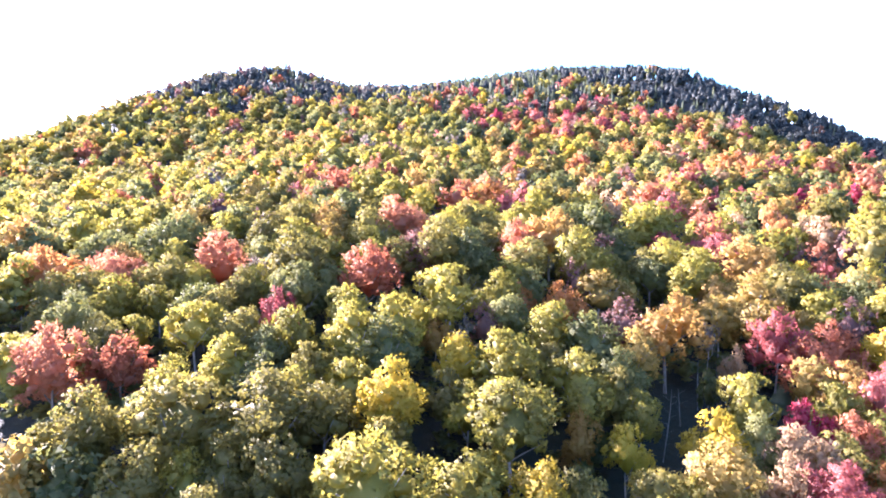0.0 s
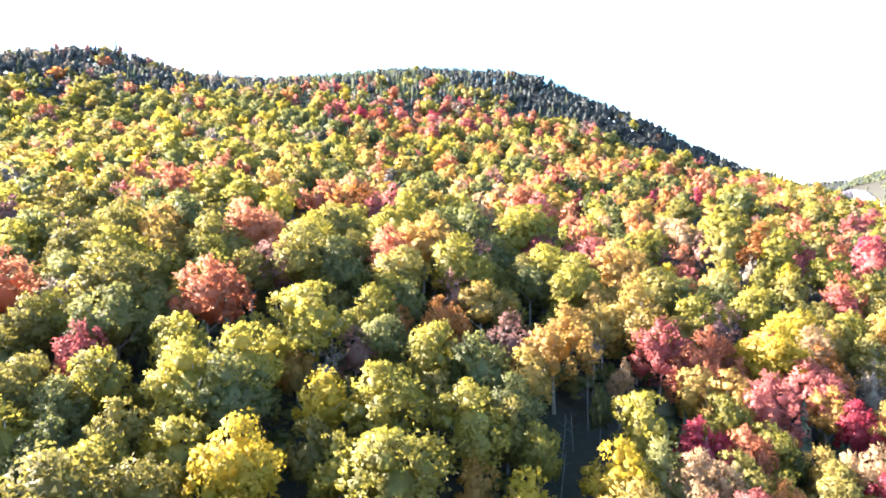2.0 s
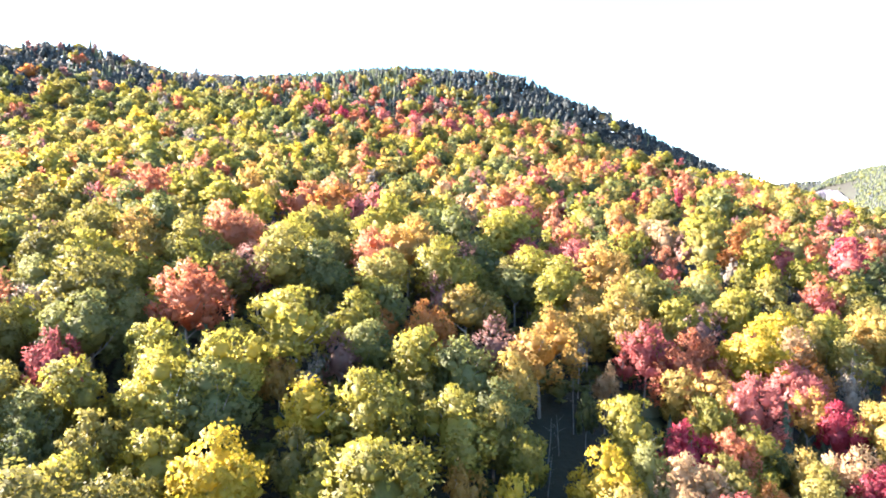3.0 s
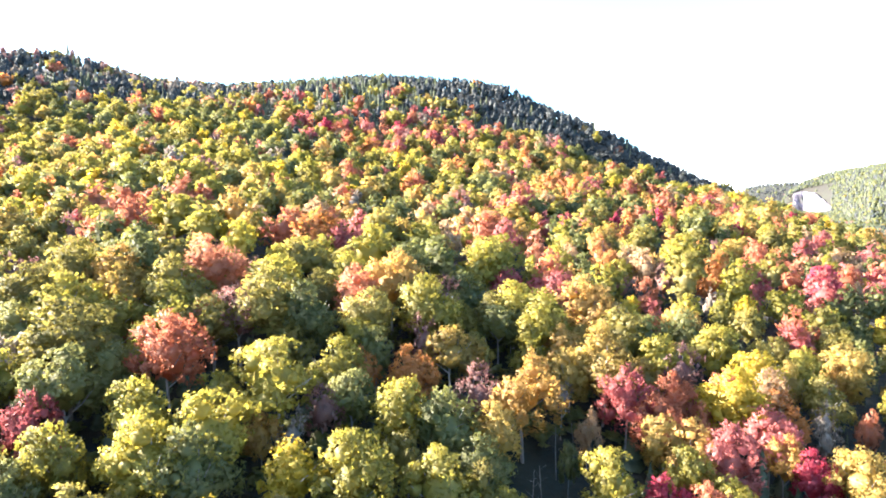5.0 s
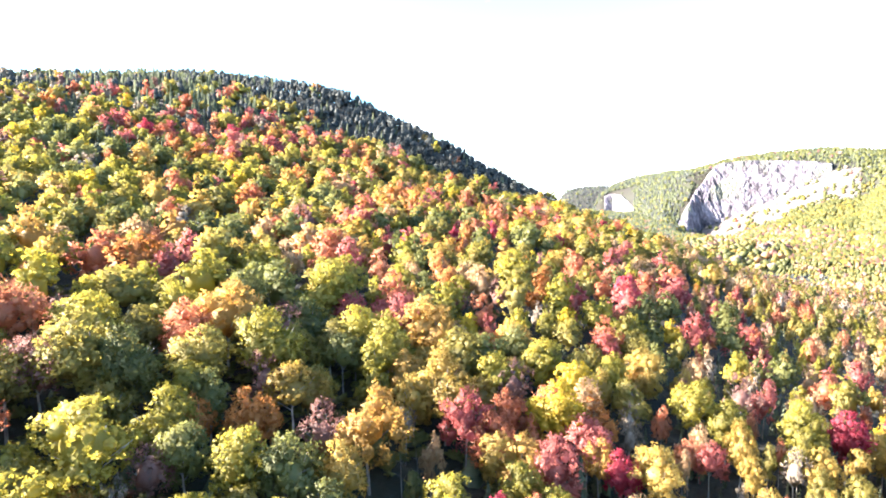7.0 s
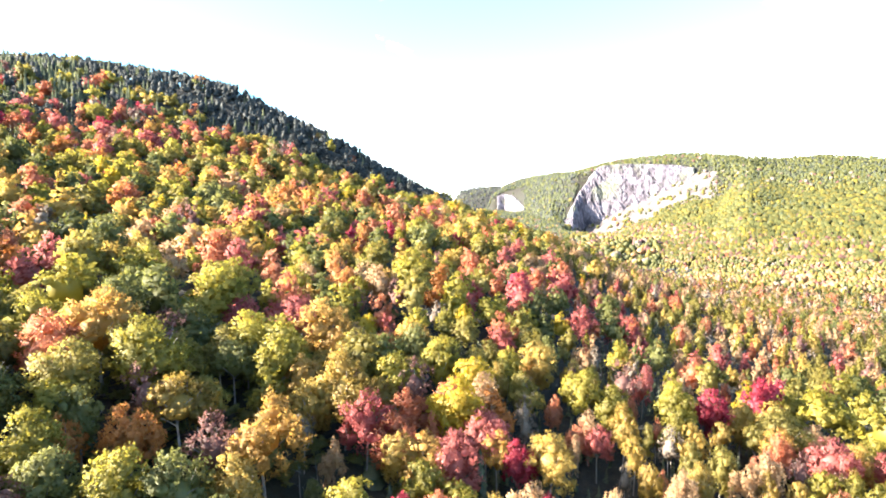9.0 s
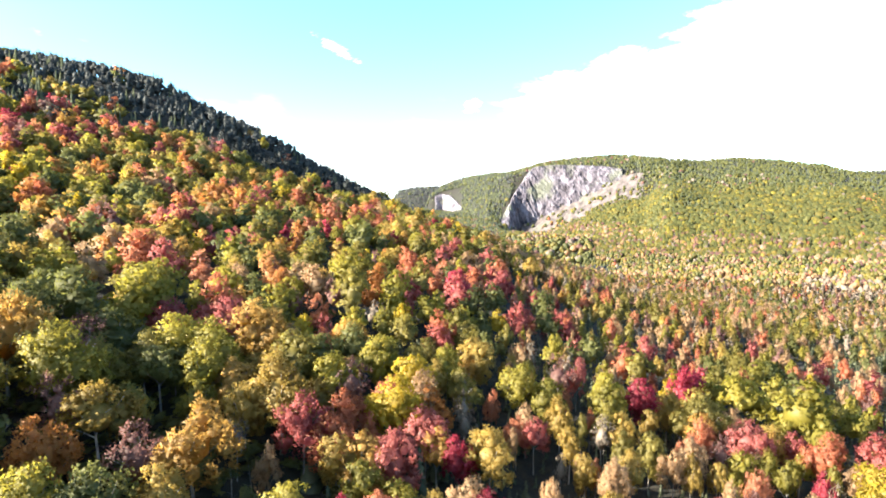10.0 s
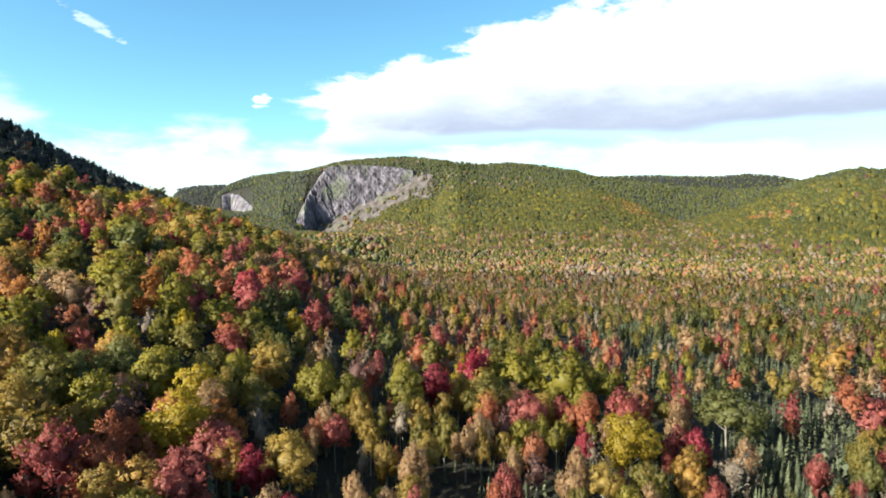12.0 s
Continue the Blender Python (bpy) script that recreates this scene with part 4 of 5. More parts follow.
tree("gold", 39.3, 115.6, 2.5, 10.7)
tree("lime", 51.6, 110.8, 3.2, 12.0)
tree("sage", 37.5, 92.2, 2.1, 9.9)
tree("lime", 54.1, 101.6, 1.8, 9.5)
tree("lime", 46.9, 98.1, 2.8, 11.4)
tree("gold", 47.0, 85.9, 2.2, 10.1)



# ------------------------------------------------------------------ the rest of the forest, by stands
def blob(x, y, cx, cy, rx, ry):
    return np.exp(-(((x - cx) / rx) ** 2 + ((y - cy) / ry) ** 2))


ORDER = ["lime", "yellow", "gold", "olive", "green", "sage", "amber", "orange", "salmon", "peach", "rose", "crimson", "plum", "bare", "shade_toned", "spruce"]


def bottom(x, y):
    """The valley bottom and its edge, where young thin trees and spruces stand close."""
    d = np.hypot(x, y - 12)
    b = np.degrees(np.arctan2(x, y - 12))
    return np.clip(step(b, 50, 64) * step(d, 44, 56) - 1.2 * blob(x, y, 112, 30, 24, 13), 0, 1)


def mixture(x, y, z):
    """How likely each kind is at a place."""
    d = np.hypot(x, y - 12)
    b = np.degrees(np.arctan2(x, y - 12))
    one = np.ones_like(x)
    w = {k: 0.0 * one for k in ORDER}
    def add(mask, **parts):
        for k, v in parts.items():
            w[k] = w[k] + mask * v
    right = step(b, 8, 26)
    hill = (1 - step(d, 520, 640))
    low = bottom(x, y) * hill
    add(hill * (1 - right), lime=34, olive=26, green=11, gold=8, sage=7, yellow=5, salmon=4, plum=2, amber=3, spruce=2, orange=2, bare=1)
    add(hill * right * (1 - low), lime=24, olive=26, green=17, gold=12, amber=8, salmon=6, orange=5, rose=2, peach=3, crimson=1, plum=2, spruce=4, yellow=5)
    deep = step(d, 130, 220)
    add(low * (1 - deep), peach=25, salmon=11, spruce=20, lime=12, olive=18, gold=8, bare=4, rose=7, green=3, plum=3, amber=4)
    flank = step(b, 22, 30) * (1 - step(b, 46, 56)) * (1 - step(d, 95, 125))
    add(flank * hill, salmon=14, peach=12, rose=8, gold=14, amber=10, orange=5)
    add(low * deep, peach=34, salmon=4, spruce=22, lime=5, olive=26, gold=4, bare=8, plum=5, rose=1, green=16, amber=2)
    # red band and dark spruces under the summit
    for cx, cy, rx, ry in ((36, 297, 26, 22), (72, 306, 26, 24), (97, 292, 22, 20), (54, 257, 24, 16)):
        add(blob(x, y, cx, cy, rx, ry) * hill * 1.3, rose=22, salmon=30, crimson=5, orange=14, spruce=22)
    for cx, cy, rx, ry in ((82, 218, 34, 16), (92, 189, 40, 14), (101, 169, 34, 12), (60, 150, 50, 9), (150, 190, 50, 18)):
        add(blob(x, y, cx, cy, rx, ry) * hill * 0.8, salmon=26, orange=16, amber=16, rose=14, peach=10)
    add(blob(x, y, 30, 352, 90, 34) * hill * 4, spruce=60, shade_toned=16, rose=6, salmon=6, gold=5, bare=5, lime=4)
    add(step(y - 372 - np.abs(x - 60) * 0.15, 0, 22) * step(x, -55, -25) * hill * 30, spruce=75, shade_toned=40, green=6)
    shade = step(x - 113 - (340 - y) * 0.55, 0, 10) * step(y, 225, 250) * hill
    # shaded shoulder: its shade comes from the dark leaf colour chosen here
    add(shade * 60, shade_toned=100, spruce=8)
    # the knoll's dark face, its shade also painted in by leaf colour
    add(blob(x, y, -105, 392, 56, 30) * hill * 150, shade_toned=60, plum=4, spruce=14, olive=5, bare=8)
    for cx, cy, rx, ry in ((24, 150, 14, 9), (-24, 151, 5, 14), (-33, 200, 6, 22), (10, 262, 16, 26), (30, 218, 8, 22), (133, -20, 30, 22), (222, 2, 40, 24), (330, -100, 60, 40), (-70, 330, 20, 10)):
        add(blob(x, y, cx, cy, rx, ry) * hill * 5, spruce=66, green=10)
    for cx, cy, rx, ry in ((123, 98, 22, 8), (100, 92, 16, 8), (80, 110, 12, 6)):
        add(blob(x, y, cx, cy, rx, ry) * hill * 1.6, rose=28, salmon=26, orange=10, crimson=10)
    for cx, cy, rx, ry in ((90, -14, 16, 12), (112, -18, 20, 14), (275, -80, 34, 15)):
        add(blob(x, y, cx, cy, rx, ry) * hill * 7, spruce=75, sage=8, rose=6, olive=8, bare=5)
    # across the valley
    far = 1 - hill
    high = step(z, 60, 130)
    patch = step(ripple(x, y, 420, 21), 0.1, 0.8)
    floor_ = far * (1 - step(z, -8, 6))
    add(far * (1 - high) * (1 - 0.6 * patch), lime=8, olive=32, green=62, sage=8, spruce=7)
    add(far * (1 - high) * patch, olive=14, green=58, spruce=24, lime=3, plum=2)
    add(far * high * 2, spruce=68, green=26, bare=2, plum=2)
    add(far * (1 - step(b, 56, 58.5)) * 40, spruce=80, shade_toned=22, green=4)
    beyond = far * step(d - np.interp(b, BEARING, TOP_D), 0, 60) * step(b, 70, 74)
    add(beyond * 60, spruce=56, green=36, shade_toned=10)
    # back ridge: blue haze and shade put in by the dark leaf colour
    add(step(d, 2600, 2750) * 60, shade_toned=100)
    for cx, cy, rx, ry in ((950, -13, 60, 22), (1500, -14, 90, 40), (1150, -240, 60, 30)):
        add(blob(x, y, cx, cy, rx, ry) * far * 3, peach=24, amber=22, salmon=18, gold=24, olive=20)
    for cx, cy, rx, ry in ((1600, 180, 120, 60), (1500, -60, 110, 50), (900, -260, 80, 40), (1250, 330, 90, 50)):
        add(blob(x, y, cx, cy, rx, ry) * far * 2, spruce=70, green=30)
    add(blob(x, y, 480, 35, 36, 16) * 4, bare=60, plum=14, peach=10)
    add(floor_ * 2.2, peach=20, olive=34, gold=3, bare=12, spruce=18, lime=1, salmon=1, plum=14, green=36, amber=1)
    # like grows beside like
    m = np.stack([w[k] * (1.0 if k in ("spruce", "shade_toned") else np.exp(1.2 * ripple(x, y, 26 + 3 * (n % 5), 40 + n))) for n, k in enumerate(ORDER)], -1)
    return m / m.sum(-1, keepdims=True)


# how far up the face the bare rock reaches, by bearing
WALL_B = [56.4, 57.2, 58.2, 59.4, 60.4, 66.5, 69.5]
WALL_TOP = [0.05, 0.35, 0.68, 0.92, 1.1, 1.1, 0.9]


def rocky(x, y):
    """Where the bare cliffs and screes leave no room for trees."""
    d = np.hypot(x, y - 12)
    b = np.degrees(np.arctan2(x, y - 12))
    db, dt = np.interp(b, BEARING, BASE_D), np.interp(b, BEARING, TOP_D)
    wall = (b > 56.9) & (b < 69.2) & (d > db - 8) & (d < db + (dt - db) * np.minimum(np.interp(b, WALL_B, WALL_TOP), 1.0) + 4)
    frayed = ripple(x, y, 60, 33)
    wall |= (b > 57.6) & (b < 70.2 + frayed) & (d > db - SCREE_RUN * (0.85 + 0.3 * frayed)) & (d < db + 4)
    wall2 = (b > 49.2) & (b < 52.8) & (d > db - 10) & (d < dt + 6)
    shrub = ripple(x, y, 34, 31) > np.where(d < db, 0.35, 0.85)
    return (wall | wall2) & ~shrub


rng = np.random.RandomState(11)


def scatter(d0, d1, b0, b1, gap):
    """Jittered places in a fan about the camera's ground."""
    n = int(d1 / gap) + 1
    g = np.arange(-n, n + 1) * gap
    gx, gy = np.meshgrid(g, g, indexing="ij")
    gx = gx + (np.arange(gy.shape[1]) % 2)[None] * gap * 0.5
    x = (gx + rng.uniform(-0.48, 0.48, gx.shape) * gap).ravel()
    y = (gy + rng.uniform(-0.48, 0.48, gx.shape) * gap).ravel() + 12
    d = np.hypot(x, y - 12)
    b = np.degrees(np.arctan2(x, y - 12))
    ok = (d >= d0) & (d < d1) & (b >= b0) & (b < b1)
    return x[ok], y[ok]


def choose(x, y):
    z = land(x, y)
    p = mixture(x, y, z).cumsum(-1)
    u = rng.uniform(size=(len(x), 1))
    return z, np.minimum((u > p).sum(-1), len(ORDER) - 1)


def canopy_edge():
    """For each bearing and distance, the steepest view over the canopy up to there from the highest eye."""
    bs, ds = np.arange(-60, 130, 0.5), np.concatenate([np.arange(30, 700, 8.0), np.arange(700, 3800, 25.0)])
    bb, dd = np.meshgrid(np.radians(bs), ds, indexing="ij")
    x, y = dd * np.sin(bb), 12 + dd * np.cos(bb)
    up = (land(x, y) + 5.0 - 56.0) / dd
    return bs, ds, np.maximum.accumulate(up, axis=1)


EDGE_B, EDGE_D, EDGE = canopy_edge()


def in_view(x, y, z, h):
    """Whether the top of a tree rises over what stands before it."""
    d, b = np.hypot(x, y - 12), np.degrees(np.arctan2(x, y - 12))
    i = np.clip(np.searchsorted(EDGE_B, b), 0, len(EDGE_B) - 1)
    j = np.clip(np.searchsorted(EDGE_D, d * 0.985) - 1, 0, len(EDGE_D) - 1)
    return ((z + h + np.where(d > 700, 22, 3) - 56.0) / d > EDGE[i, j]) & (b > -44) & (b < 115)


# near trees beside the ones placed one by one
px = np.array([t[1] for t in PLANTED])
py = np.array([t[2] for t in PLANTED])
pr = np.array([t[3] for t in PLANTED])
def near_fill(gap, thin, small=False):
    fx, fy = scatter(22, 235, -46, 116, gap)
    part = (bottom(fx, fy) > 0.5) == thin
    side = np.degrees(np.arctan2(fx, fy - 12)) > 34          # smaller crowns stand closer on the eastern flank
    if not thin:
        part &= side == small
    fx, fy = fx[part], fy[part]
    gapd = np.hypot(fx[:, None] - px, fy[:, None] - py) - pr[None] * 0.95
    free = gapd.min(1) > (0.2 if thin else 0.6)
    for hx, hy, hr in ((28, 63, 5.5), (34, 68, 5.0), (25, 56, 4.5), (39, 69, 3.5)):      # the dark gap among the maples
        free &= np.hypot(fx - hx, fy - hy) > hr
    if thin:           # bare dark floor shows between the young trees
        fb, fd = np.degrees(np.arctan2(fx, fy - 12)), np.hypot(fx, fy - 12)
        free &= ripple(fx, fy, 16, 71) < np.where((fb < 86) & (fd < 90), 0.05, 0.62)
    if small:          # the lower flank is open, with dark gaps between the crowns
        free &= (np.hypot(fx, fy - 12) > 92) | (rng.uniform(size=len(fx)) > 0.35)
    fx, fy = fx[free], fy[free]
    fz, fk = choose(fx, fy)
    for x, y, k in zip(fx, fy, fk):
        kind, d = ORDER[k], math.hypot(x, y - 12)
        if d < 80 and x < 24 and not thin and kind not in ("spruce", "lime", "olive", "green", "sage"):
            kind = ("lime", "lime", "olive", "green")[rng.randint(4)]
        if kind == "spruce":
            r = rng.uniform(0.6, 1.0) if thin else rng.uniform(0.75, 1.25)
            for _ in range(5 if thin else 3):
                PLANTED.append((kind, x + rng.uniform(-2.6, 2.6), y + rng.uniform(-2.6, 2.6), r * rng.uniform(0.6, 1.0), r * rng.uniform(4.6, 7.0)))
            h = r * rng.uniform(5.0, 7.0) * (1.1 if thin else 1.0)
        elif thin:
            r = rng.uniform(0.8, 1.9)
            h = 5.5 + r * rng.uniform(1.6, 2.8)
        else:
            r = rng.uniform(1.8, 3.3) if small else rng.uniform(2.1, 3.3) if d < 80 else rng.uniform(2.7, 4.8)
            h = 5.6 + r * rng.uniform(1.5, 2.1)
        PLANTED.append((kind, x, y, r, h))


near_fill(6.0, False)
near_fill(4.7, False, True)
near_fill(3.8, True)

PLANTED_D = np.hypot(np.array([t[1] for t in PLANTED]), np.array([t[2] for t in PLANTED]) - 12)
THINGS = 720
PLANTED_B = np.degrees(np.arctan2([t[1] for t in PLANTED], [t[2] - 12 for t in PLANTED]))
ranked = np.argsort(PLANTED_D + np.where((PLANTED_D < 31) | (PLANTED_B < -43) | (PLANTED_B > 113), 1000, 0))          # those that stand in the open view first
for i in ranked[:THINGS]:
    kind, x, y, r, h = PLANTED[i]
    stand(kind, x, y, r, h, rng.uniform(0, 360), int(rng.randint(VARIANTS)))
# the lone spruce on the knoll, and spires on the brow of the hill
stand("spruce", -113.0, 404.0, 2.2, 18.0, 30, 1)
stand("spruce", 155.0, 365.0, 1.8, 14.0, 200, 3)

MID = {"round": [crown_mesh(200 + k, 8, 10, 7, 0.115, 1.2, 1.0 + 0.08 * k, 0.58, 0.82) for k in range(5)],
       "flame": [crown_mesh(240 + k, 8, 10, 7, 0.095, 1.9, 1.05 + 0.08 * k, 0.52, 0.85) for k in range(5)],
       "thin": [crown_mesh(270 + k, 7, 5, 8, 0.075, 1.9, 1.1, 0.40) for k in range(4)],
       "spruce": [spruce_mesh(30 + k, 10, 6) for k in range(4)]}
LOW = {"round": [crown_mesh(300 + k, 6, 6, 6, 0.165, 1.1, 0.95 + 0.05 * k, 0.62, 0.66) for k in range(5)],
       "flame": [crown_mesh(340 + k, 6, 6, 6, 0.135, 1.7, 1.05 + 0.05 * k, 0.56, 0.72) for k in range(5)],
       "thin": [crown_mesh(370 + k, 5, 5, 5, 0.11, 1.7, 1.1, 0.55) for k in range(4)],
       "spruce": [spruce_mesh(60 + k, 6, 5) for k in range(3)]}
def dome_mesh(seed):
    """A tree crown more than a kilometre off: one ragged dome."""
    g = np.random.RandomState(seed)
    a = np.arange(5) * 1.2566
    r1 = np.stack([np.cos(a), np.sin(a), np.full(5, 0.4)], 1) * g.uniform(0.85, 1.15, (5, 1))
    r2 = np.stack([np.cos(a + 0.6) * 0.75, np.sin(a + 0.6) * 0.75, np.full(5, 2.7)], 1) * g.uniform(0.8, 1.15, (5, 1))
    V = np.vstack([r1, r2, [[g.uniform(-0.2, 0.2), g.uniform(-0.2, 0.2), 3.4]]])
    F = [(j, (j + 1) % 5, 5 + j) for j in range(5)] + [((j + 1) % 5, 5 + (j + 1) % 5, 5 + j) for j in range(5)] + [(5 + j, 5 + (j + 1) % 5, 10) for j in range(5)]
    return outward(V, np.array(F), unit(V - [0, 0, 0.9]))


def cone_mesh(seed):
    V, F, S = spire_mesh(seed)
    return V[:12], F[:10], S[:12]


FAR = {"round": [ball_mesh(400 + k) for k in range(5)], "flame": [ball_mesh(420 + k) for k in range(5)],
       "thin": [ball_mesh(440 + k) for k in range(3)], "spruce": [spire_mesh(460 + k) for k in range(3)]}
DOT = {"round": [dome_mesh(500 + k) for k in range(5)], "flame": [dome_mesh(520 + k) for k in range(5)],
       "thin": [dome_mesh(540 + k) for k in range(3)], "spruce": [cone_mesh(560 + k) for k in range(3)]}
LUMP = {"round": [crown_mesh(600 + k, 4, 4, 4, 0.24, 1.1, 0.9, 0.7, 0.65) for k in range(5)], "flame": [crown_mesh(620 + k, 4, 4, 4, 0.2, 1.5, 1.05, 0.65, 0.7) for k in range(5)],
        "thin": [crown_mesh(640 + k, 3, 3, 4, 0.2, 1.5, 1.0, 0.8) for k in range(3)], "spruce": [spire_mesh(660 + k) for k in range(4)]}
for forms_ in (MID, LOW, FAR, DOT):
    forms_["dome"] = forms_["round"]
LUMP["dome"] = [crown_mesh(680 + k, 4, 3, 3, 0.16, 1.3, 1.1, 0.92, 0.75) for k in range(5)]
BATCH = {k: [] for k in ORDER}          # verts, faces, normals, tint


def into_stand(kind, x, y, z, r, h, forms):
    """Adds trees of one kind to the stand of that kind; x, y, z, r, h are arrays."""
    look_ = KINDS[kind][1]
    base = 6.0 if kind == "spruce" else 3.4
    which = rng.randint(len(forms[look_]), size=len(x))
    turn = rng.uniform(0, 6.283, len(x))
    tint = rng.uniform(size=len(x))
    for f, (V, F, S) in enumerate(forms[look_]):
        i = np.where(which == f)[0]
        if not len(i):
            continue
        c, s = np.cos(turn[i])[:, None], np.sin(turn[i])[:, None]
        wide = (0.88 + 0.26 * rng.uniform(size=len(i)))[:, None] if kind != "spruce" else 1.0
        vx = (V[:, 0] * c - V[:, 1] * s) * r[i, None] * wide + x[i, None]
        vy = (V[:, 0] * s + V[:, 1] * c) * r[i, None] / wide + y[i, None]
        vz = V[:, 2] * (h[i, None] / base) + z[i, None]
        sx, sy = S[:, 0] * c - S[:, 1] * s, S[:, 0] * s + S[:, 1] * c
        BATCH[kind].append((np.stack([vx, vy, vz], -1).reshape(-1, 3), (F[None] + (np.arange(len(i)) * len(V))[:, None, None]).reshape(-1, 3),
                            np.stack([sx, sy, np.broadcast_to(S[:, 2], sx.shape)], -1).reshape(-1, 3), np.repeat(tint[i], len(V))))


def batch_list(rows, forms):
    for kind in ORDER:
        a = np.array([(t[1], t[2], t[3], t[4]) for t in rows if t[0] == kind])
        if len(a):
            into_stand(kind, a[:, 0], a[:, 1], land(a[:, 0], a[:, 1]), a[:, 2], a[:, 3], forms)


def batch_scatter(d0, d1, b0, b1, gap, forms, grow=1.0):
    x, y = scatter(d0, d1, b0, b1, gap)
    keep = ~rocky(x, y)
    x, y = x[keep], y[keep]
    z, k = choose(x, y)
    if d0 < 640:          # spruces stand closer together than the broad crowns
        for extra in (len(ORDER) - 2, len(ORDER) - 1):
            dark = np.where(k >= extra)[0]
            x = np.concatenate([x, x[dark] + rng.uniform(-3.6, 3.6, len(dark))])
            y = np.concatenate([y, y[dark] + rng.uniform(-3.6, 3.6, len(dark))])
            k = np.concatenate([k, k[dark]])
        z = land(x, y)
    for n, kind in enumerate(ORDER):
        i = k == n
        c = int(i.sum())
        if not c:
            continue
        r = rng.uniform(0.9, 1.7, c) * (1.0 if d0 < 1000 else 1.6) if kind == "spruce" else rng.uniform(1.6, 2.7, c) if kind == "shade_toned" else rng.uniform(2.8, 4.9, c)
        h = 2 + r * rng.uniform(4.8, 7.2, c) if kind == "spruce" else 7.4 + r * rng.uniform(1.3, 2.4, c) if kind == "shade_toned" else 5.5 + r * rng.uniform(1.5, 2.1, c)
        x1, y1, z1, r1, h1 = x[i], y[i], z[i], r * grow, h * (0.5 + 0.5 * grow) * (0.7 if d0 >= 1000 else 1.0)
        v = in_view(x1, y1, z1, h1)
        into_stand(kind, x1[v], y1[v], z1[v], r1[v], h1[v], forms)
        far_side = ~v & (rng.uniform(size=c) < 0.12)
        into_stand(kind, x1[far_side], y1[far_side], z1[far_side], r1[far_side] * 1.5, h1[far_side], DOT)


# undergrowth beneath the near crowns
ux, uy = scatter(30, 125, -52, 42, 3.4)
GAP = ((28, 63, 5.5), (34, 68, 5.0), (25, 56, 4.5), (39, 69, 3.5))          # the dark gap among the maples
clear_ = np.min([np.hypot(ux - hx, uy - hy) - hr for hx, hy, hr in GAP], axis=0) > 0
ux, uy = ux[clear_], uy[clear_]
uz = land(ux, uy)
ur = rng.uniform(1.3, 2.3, len(ux))
pick = rng.uniform(size=len(ux))
for kind, lo, hi in (("green", 0.0, 0.75), ("olive", 0.75, 0.85), ("spruce", 0.85, 1.0)):
    i = (pick >= lo) & (pick < hi)
    into_stand(kind, ux[i], uy[i], uz[i] - ur[i] * 0.35, ur[i], ur[i] * rng.uniform(1.6, 2.6, int(i.sum())), LUMP)
vx, vy = scatter(40, 130, 44, 113, 3.3)
vr = rng.uniform(0.45, 0.85, len(vx))
into_stand("spruce", vx, vy, land(vx, vy), vr, vr * rng.uniform(3.5, 6.5, len(vx)), LOW)
rest = [PLANTED[i] for i in ranked[THINGS:]]
rest_d = PLANTED_D[ranked[THINGS:]]
fine_ = [37 < d < 140 and (q[3] > 2.0 or d < 95) for q, d in zip(rest, rest_d)]
batch_list([q for q, f in zip(rest, fine_) if f], MID)
batch_list([q for q, f in zip(rest, fine_) if not f], LOW)
batch_scatter(235, 320, -48, 60, 6.4, LOW)
batch_scatter(320, 620, -48, 60, 6.4, LUMP)
batch_scatter(235, 320, 60, 118, 3.7, LOW, 0.50)
batch_scatter(320, 470, 60, 118, 3.9, LUMP, 0.53)
batch_scatter(470, 700, 60, 120, 4.5, FAR, 0.62)
batch_scatter(700, 1000, 66, 120, 5.6, DOT, 0.8)
batch_scatter(640, 1000, 44, 66, 11, FAR, 1.4)
batch_scatter(1000, 1700, 58, 115, 7.6, DOT, 1.15)
batch_scatter(1000, 1500, 48, 58, 8.0, DOT, 1.3)
batch_scatter(1700, 2750, 58, 115, 10.5, DOT, 1.3)
batch_scatter(1500, 2750, 44, 58, 8.0, DOT, 1.7)
batch_scatter(2700, 3700, 44, 112, 20, DOT, 2.0)
batch_scatter(30, 700, 120, 310, 16, FAR, 1.6)

for kind in ORDER:
    rows = BATCH[kind]
    off = np.cumsum([0] + [len(r[0]) for r in rows[:-1]])
    V = np.vstack([r[0] for r in rows])
    F = np.vstack([r[1] + o for r, o in zip(rows, off)])
    S = np.vstack([r[2] for r in rows])
    T = np.concatenate([r[3] for r in rows])
    name, look_, label, bark_ = KINDS[kind]
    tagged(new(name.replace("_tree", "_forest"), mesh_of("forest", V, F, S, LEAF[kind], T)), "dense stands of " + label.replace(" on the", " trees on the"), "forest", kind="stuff")


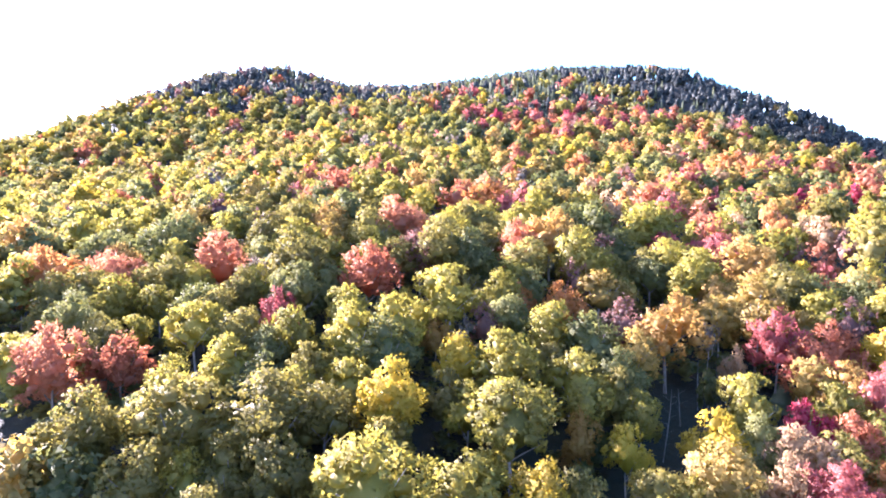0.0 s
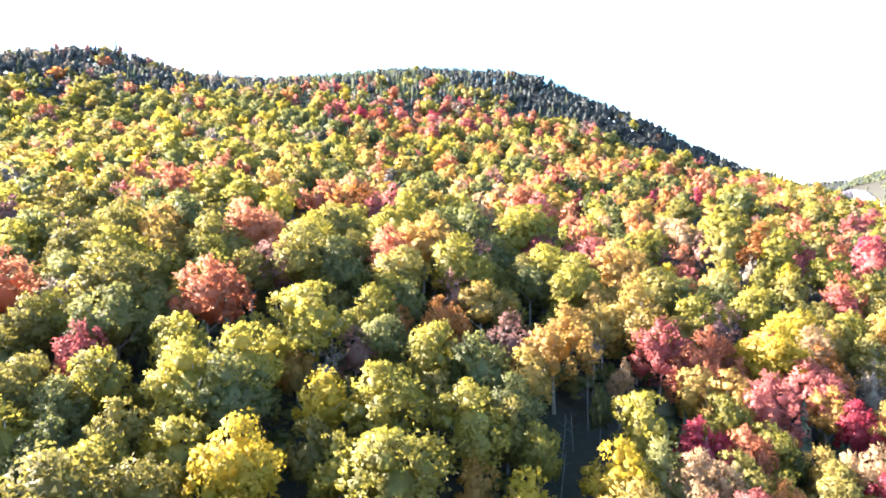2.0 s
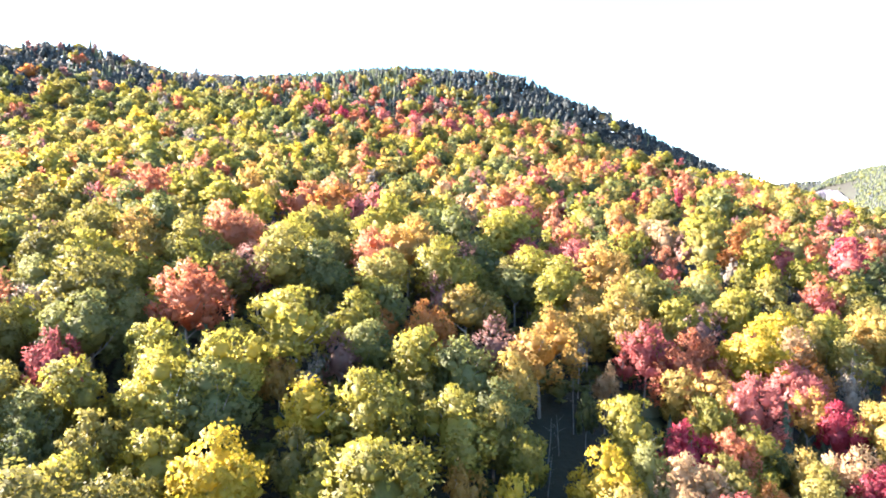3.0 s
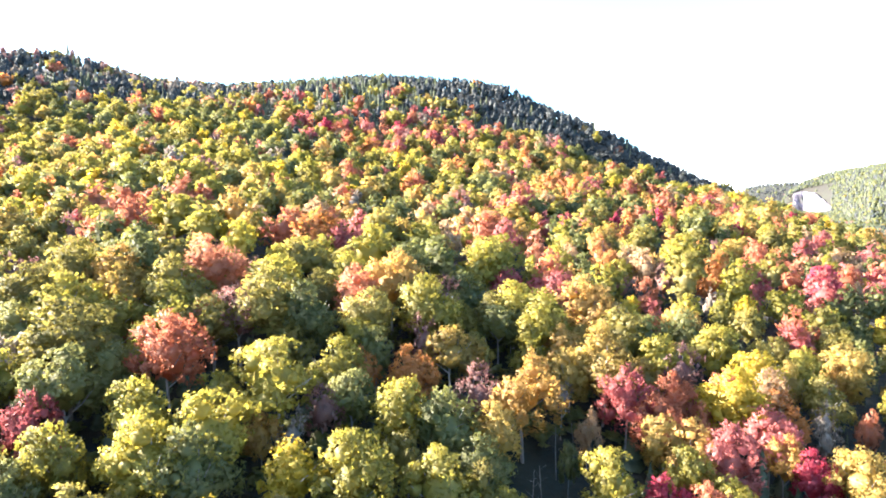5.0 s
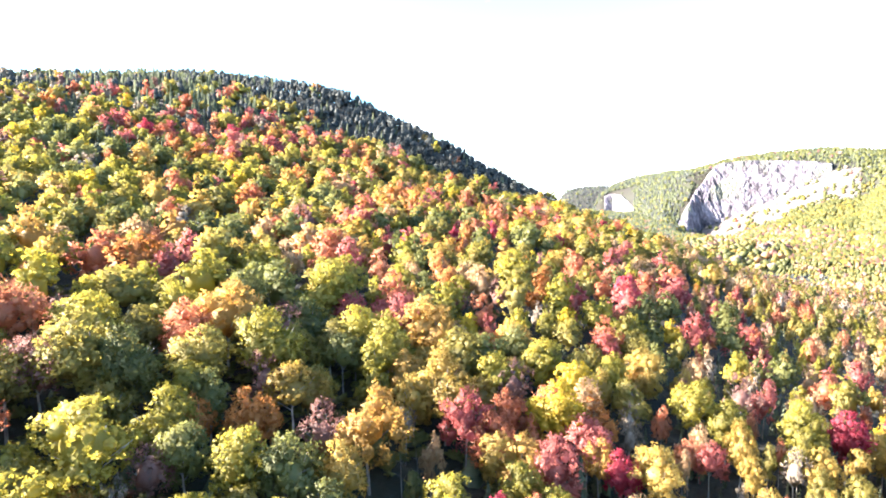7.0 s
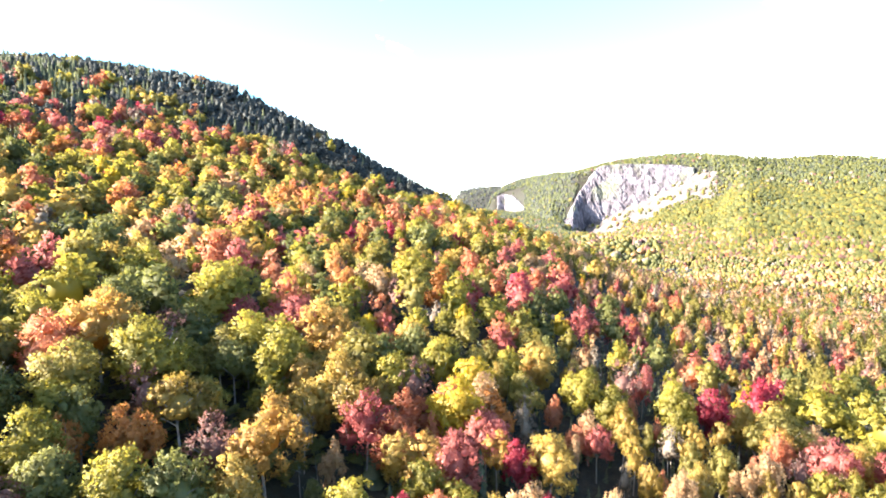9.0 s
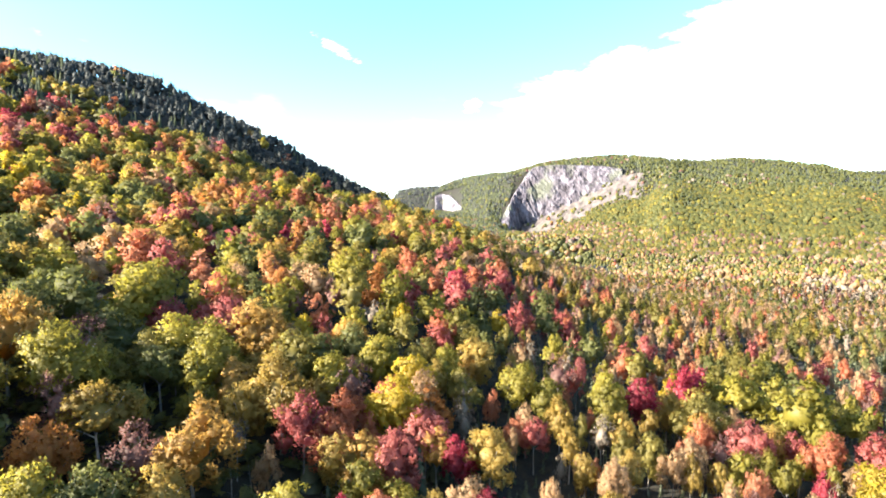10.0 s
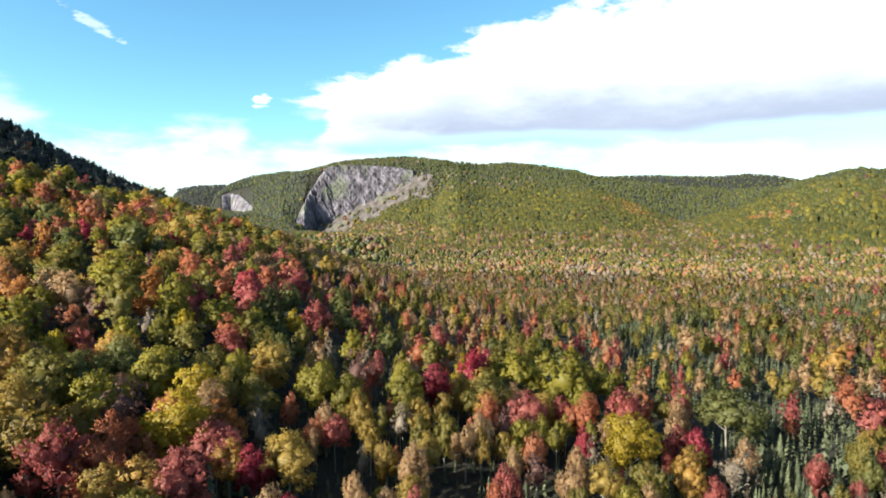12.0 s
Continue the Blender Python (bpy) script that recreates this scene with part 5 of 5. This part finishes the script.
# ------------------------------------------------------------------ cliffs across the valley
def wall_mesh(name, b0, b1, mat, cols, rows_, rough, reach, seed=4):
    """A rock wall from its base line to its brink, broken by slanting ribs, cracks and ledges. reach: how far up the bare rock goes, by bearing."""
    bb, tt = np.meshgrid(np.radians(np.linspace(b0, b1, cols)), np.linspace(0, 1, rows_), indexing="ij")
    deg = np.degrees(bb)
    db, dt, tb, tp = (np.interp(deg, BEARING, v) for v in (BASE_D, TOP_D, BASE_T, TOP_T))
    z0, z1 = EYE_Z + db * tb, EYE_Z + dt * tp + 2
    u = (deg - b0) / (b1 - b0)
    s = db * bb
    torn = ripple(s, z0 + (z1 - z0) * tt, 40, seed + 7) * 0.05 + ripple(s, (z1 - z0) * tt, 14, seed + 8) * 0.03
    edge = step(np.minimum(np.minimum(u, 1 - u) * 8, (np.interp(deg, *reach) - tt) * 4) + torn, 0.0, 0.16)
    z = z0 - 22 + (z1 - z0 + 22) * tt
    # gullies that slant down the face, cracks and blocks
    crease = np.array([24 * noise.fractal((p, q, seed), 0.75, 2.2, 7) for p, q in zip(((s + 0.8 * z) / 60).ravel(), (z / 130).ravel())]).reshape(s.shape)
    crease = np.abs(crease) * 0.8 + ripple(s, z, 9, seed + 3) * 1.2
    d = db + (dt - db) * (0.8 * tt + 0.2 * tt ** 3) - 24 * edge + 30 * (1 - edge) + (crease - 6) * rough * edge
    x, y = d * np.sin(bb), 12 + d * np.cos(bb)
    V = np.stack([x, y, z], -1).reshape(-1, 3)
    i, j = np.meshgrid(np.arange(cols - 1), np.arange(rows_ - 1), indexing="ij")
    q = np.stack([i * rows_ + j, (i + 1) * rows_ + j, (i + 1) * rows_ + j + 1, i * rows_ + j + 1], -1).reshape(-1, 4)
    me = bpy.data.meshes.new(name)
    me.from_pydata(V.tolist(), [], q.tolist())
    me.materials.append(mat)
    return me


def scree_mesh(b0, b1, cols, rows_):
    bb, tt = np.meshgrid(np.radians(np.linspace(b0, b1, cols)), np.linspace(0, 1, rows_), indexing="ij")
    deg = np.degrees(bb)
    d = np.interp(deg, BEARING, BASE_D) - SCREE_RUN + (SCREE_RUN + 2) * tt
    x, y = d * np.sin(bb), 12 + d * np.cos(bb)
    V = np.stack([x, y, land(x, y) + 1.5 + ripple(x, y, 20, 8) * 0.8], -1).reshape(-1, 3)
    i, j = np.meshgrid(np.arange(cols - 1), np.arange(rows_ - 1), indexing="ij")
    q = np.stack([i * rows_ + j, (i + 1) * rows_ + j, (i + 1) * rows_ + j + 1, i * rows_ + j + 1], -1).reshape(-1, 4)
    me = bpy.data.meshes.new("scree")
    me.from_pydata(V.tolist(), [], q.tolist())
    me.materials.append(SCREE)
    return me


tagged(new("cliff", wall_mesh("cliff", 56.4, 69.0, ROCK, 300, 70, 1.0, (WALL_B, WALL_TOP))), "bare grey granite cliff across the valley", "cliff", kind="structure")
tagged(new("cliff", wall_mesh("cliff", 50.0, 53.0, ROCK, 80, 34, 0.4, ([49, 50.4, 51.6, 53.4], [0.95, 0.95, 0.8, 0.2]), seed=14)), "pale grey granite cliff far up the valley", "cliff", kind="structure")
tagged(new("scree", scree_mesh(57.4, 70.8, 160, 18)), "brown scree slope under the granite cliff", "scree", kind="structure")

# dead grey snags in the dark gap
for sx, sy, sh, lean in ((27, 64, 6, 4), (29.5, 66, 5, -5), (33, 69, 7, 3), (36, 70, 6, -3), (38.5, 70.5, 7, 2), (25, 60, 5, -7)):
    tv, tf = [], []
    tube(tv, tf, (0, 0, -0.3), (0.1, 0.05, sh * 0.55), 0.07, 0.05)
    tube(tv, tf, (0.1, 0.05, sh * 0.55), (0.05, 0.2, sh), 0.05, 0.015, 5)
    for k in range(6):
        hgt, a = sh * (0.4 + 0.09 * k), 2.2 * k
        tube(tv, tf, (0.09, 0.06, hgt), (0.9 * math.cos(a), 0.9 * math.sin(a), hgt + 0.5), 0.02, 0.006, 4)
    ob = tagged(new("dead_tree", mesh_of("dead_tree", np.vstack(tv), np.array(tf), None, BARK_GREY)), "bare grey dead trunk standing in a dark gap", "dead tree", group="dead trunks in the gap")
    ob.matrix_world = pose(sx, sy, float(land(sx, sy)), lean, lean * 0.6, sx * 40)
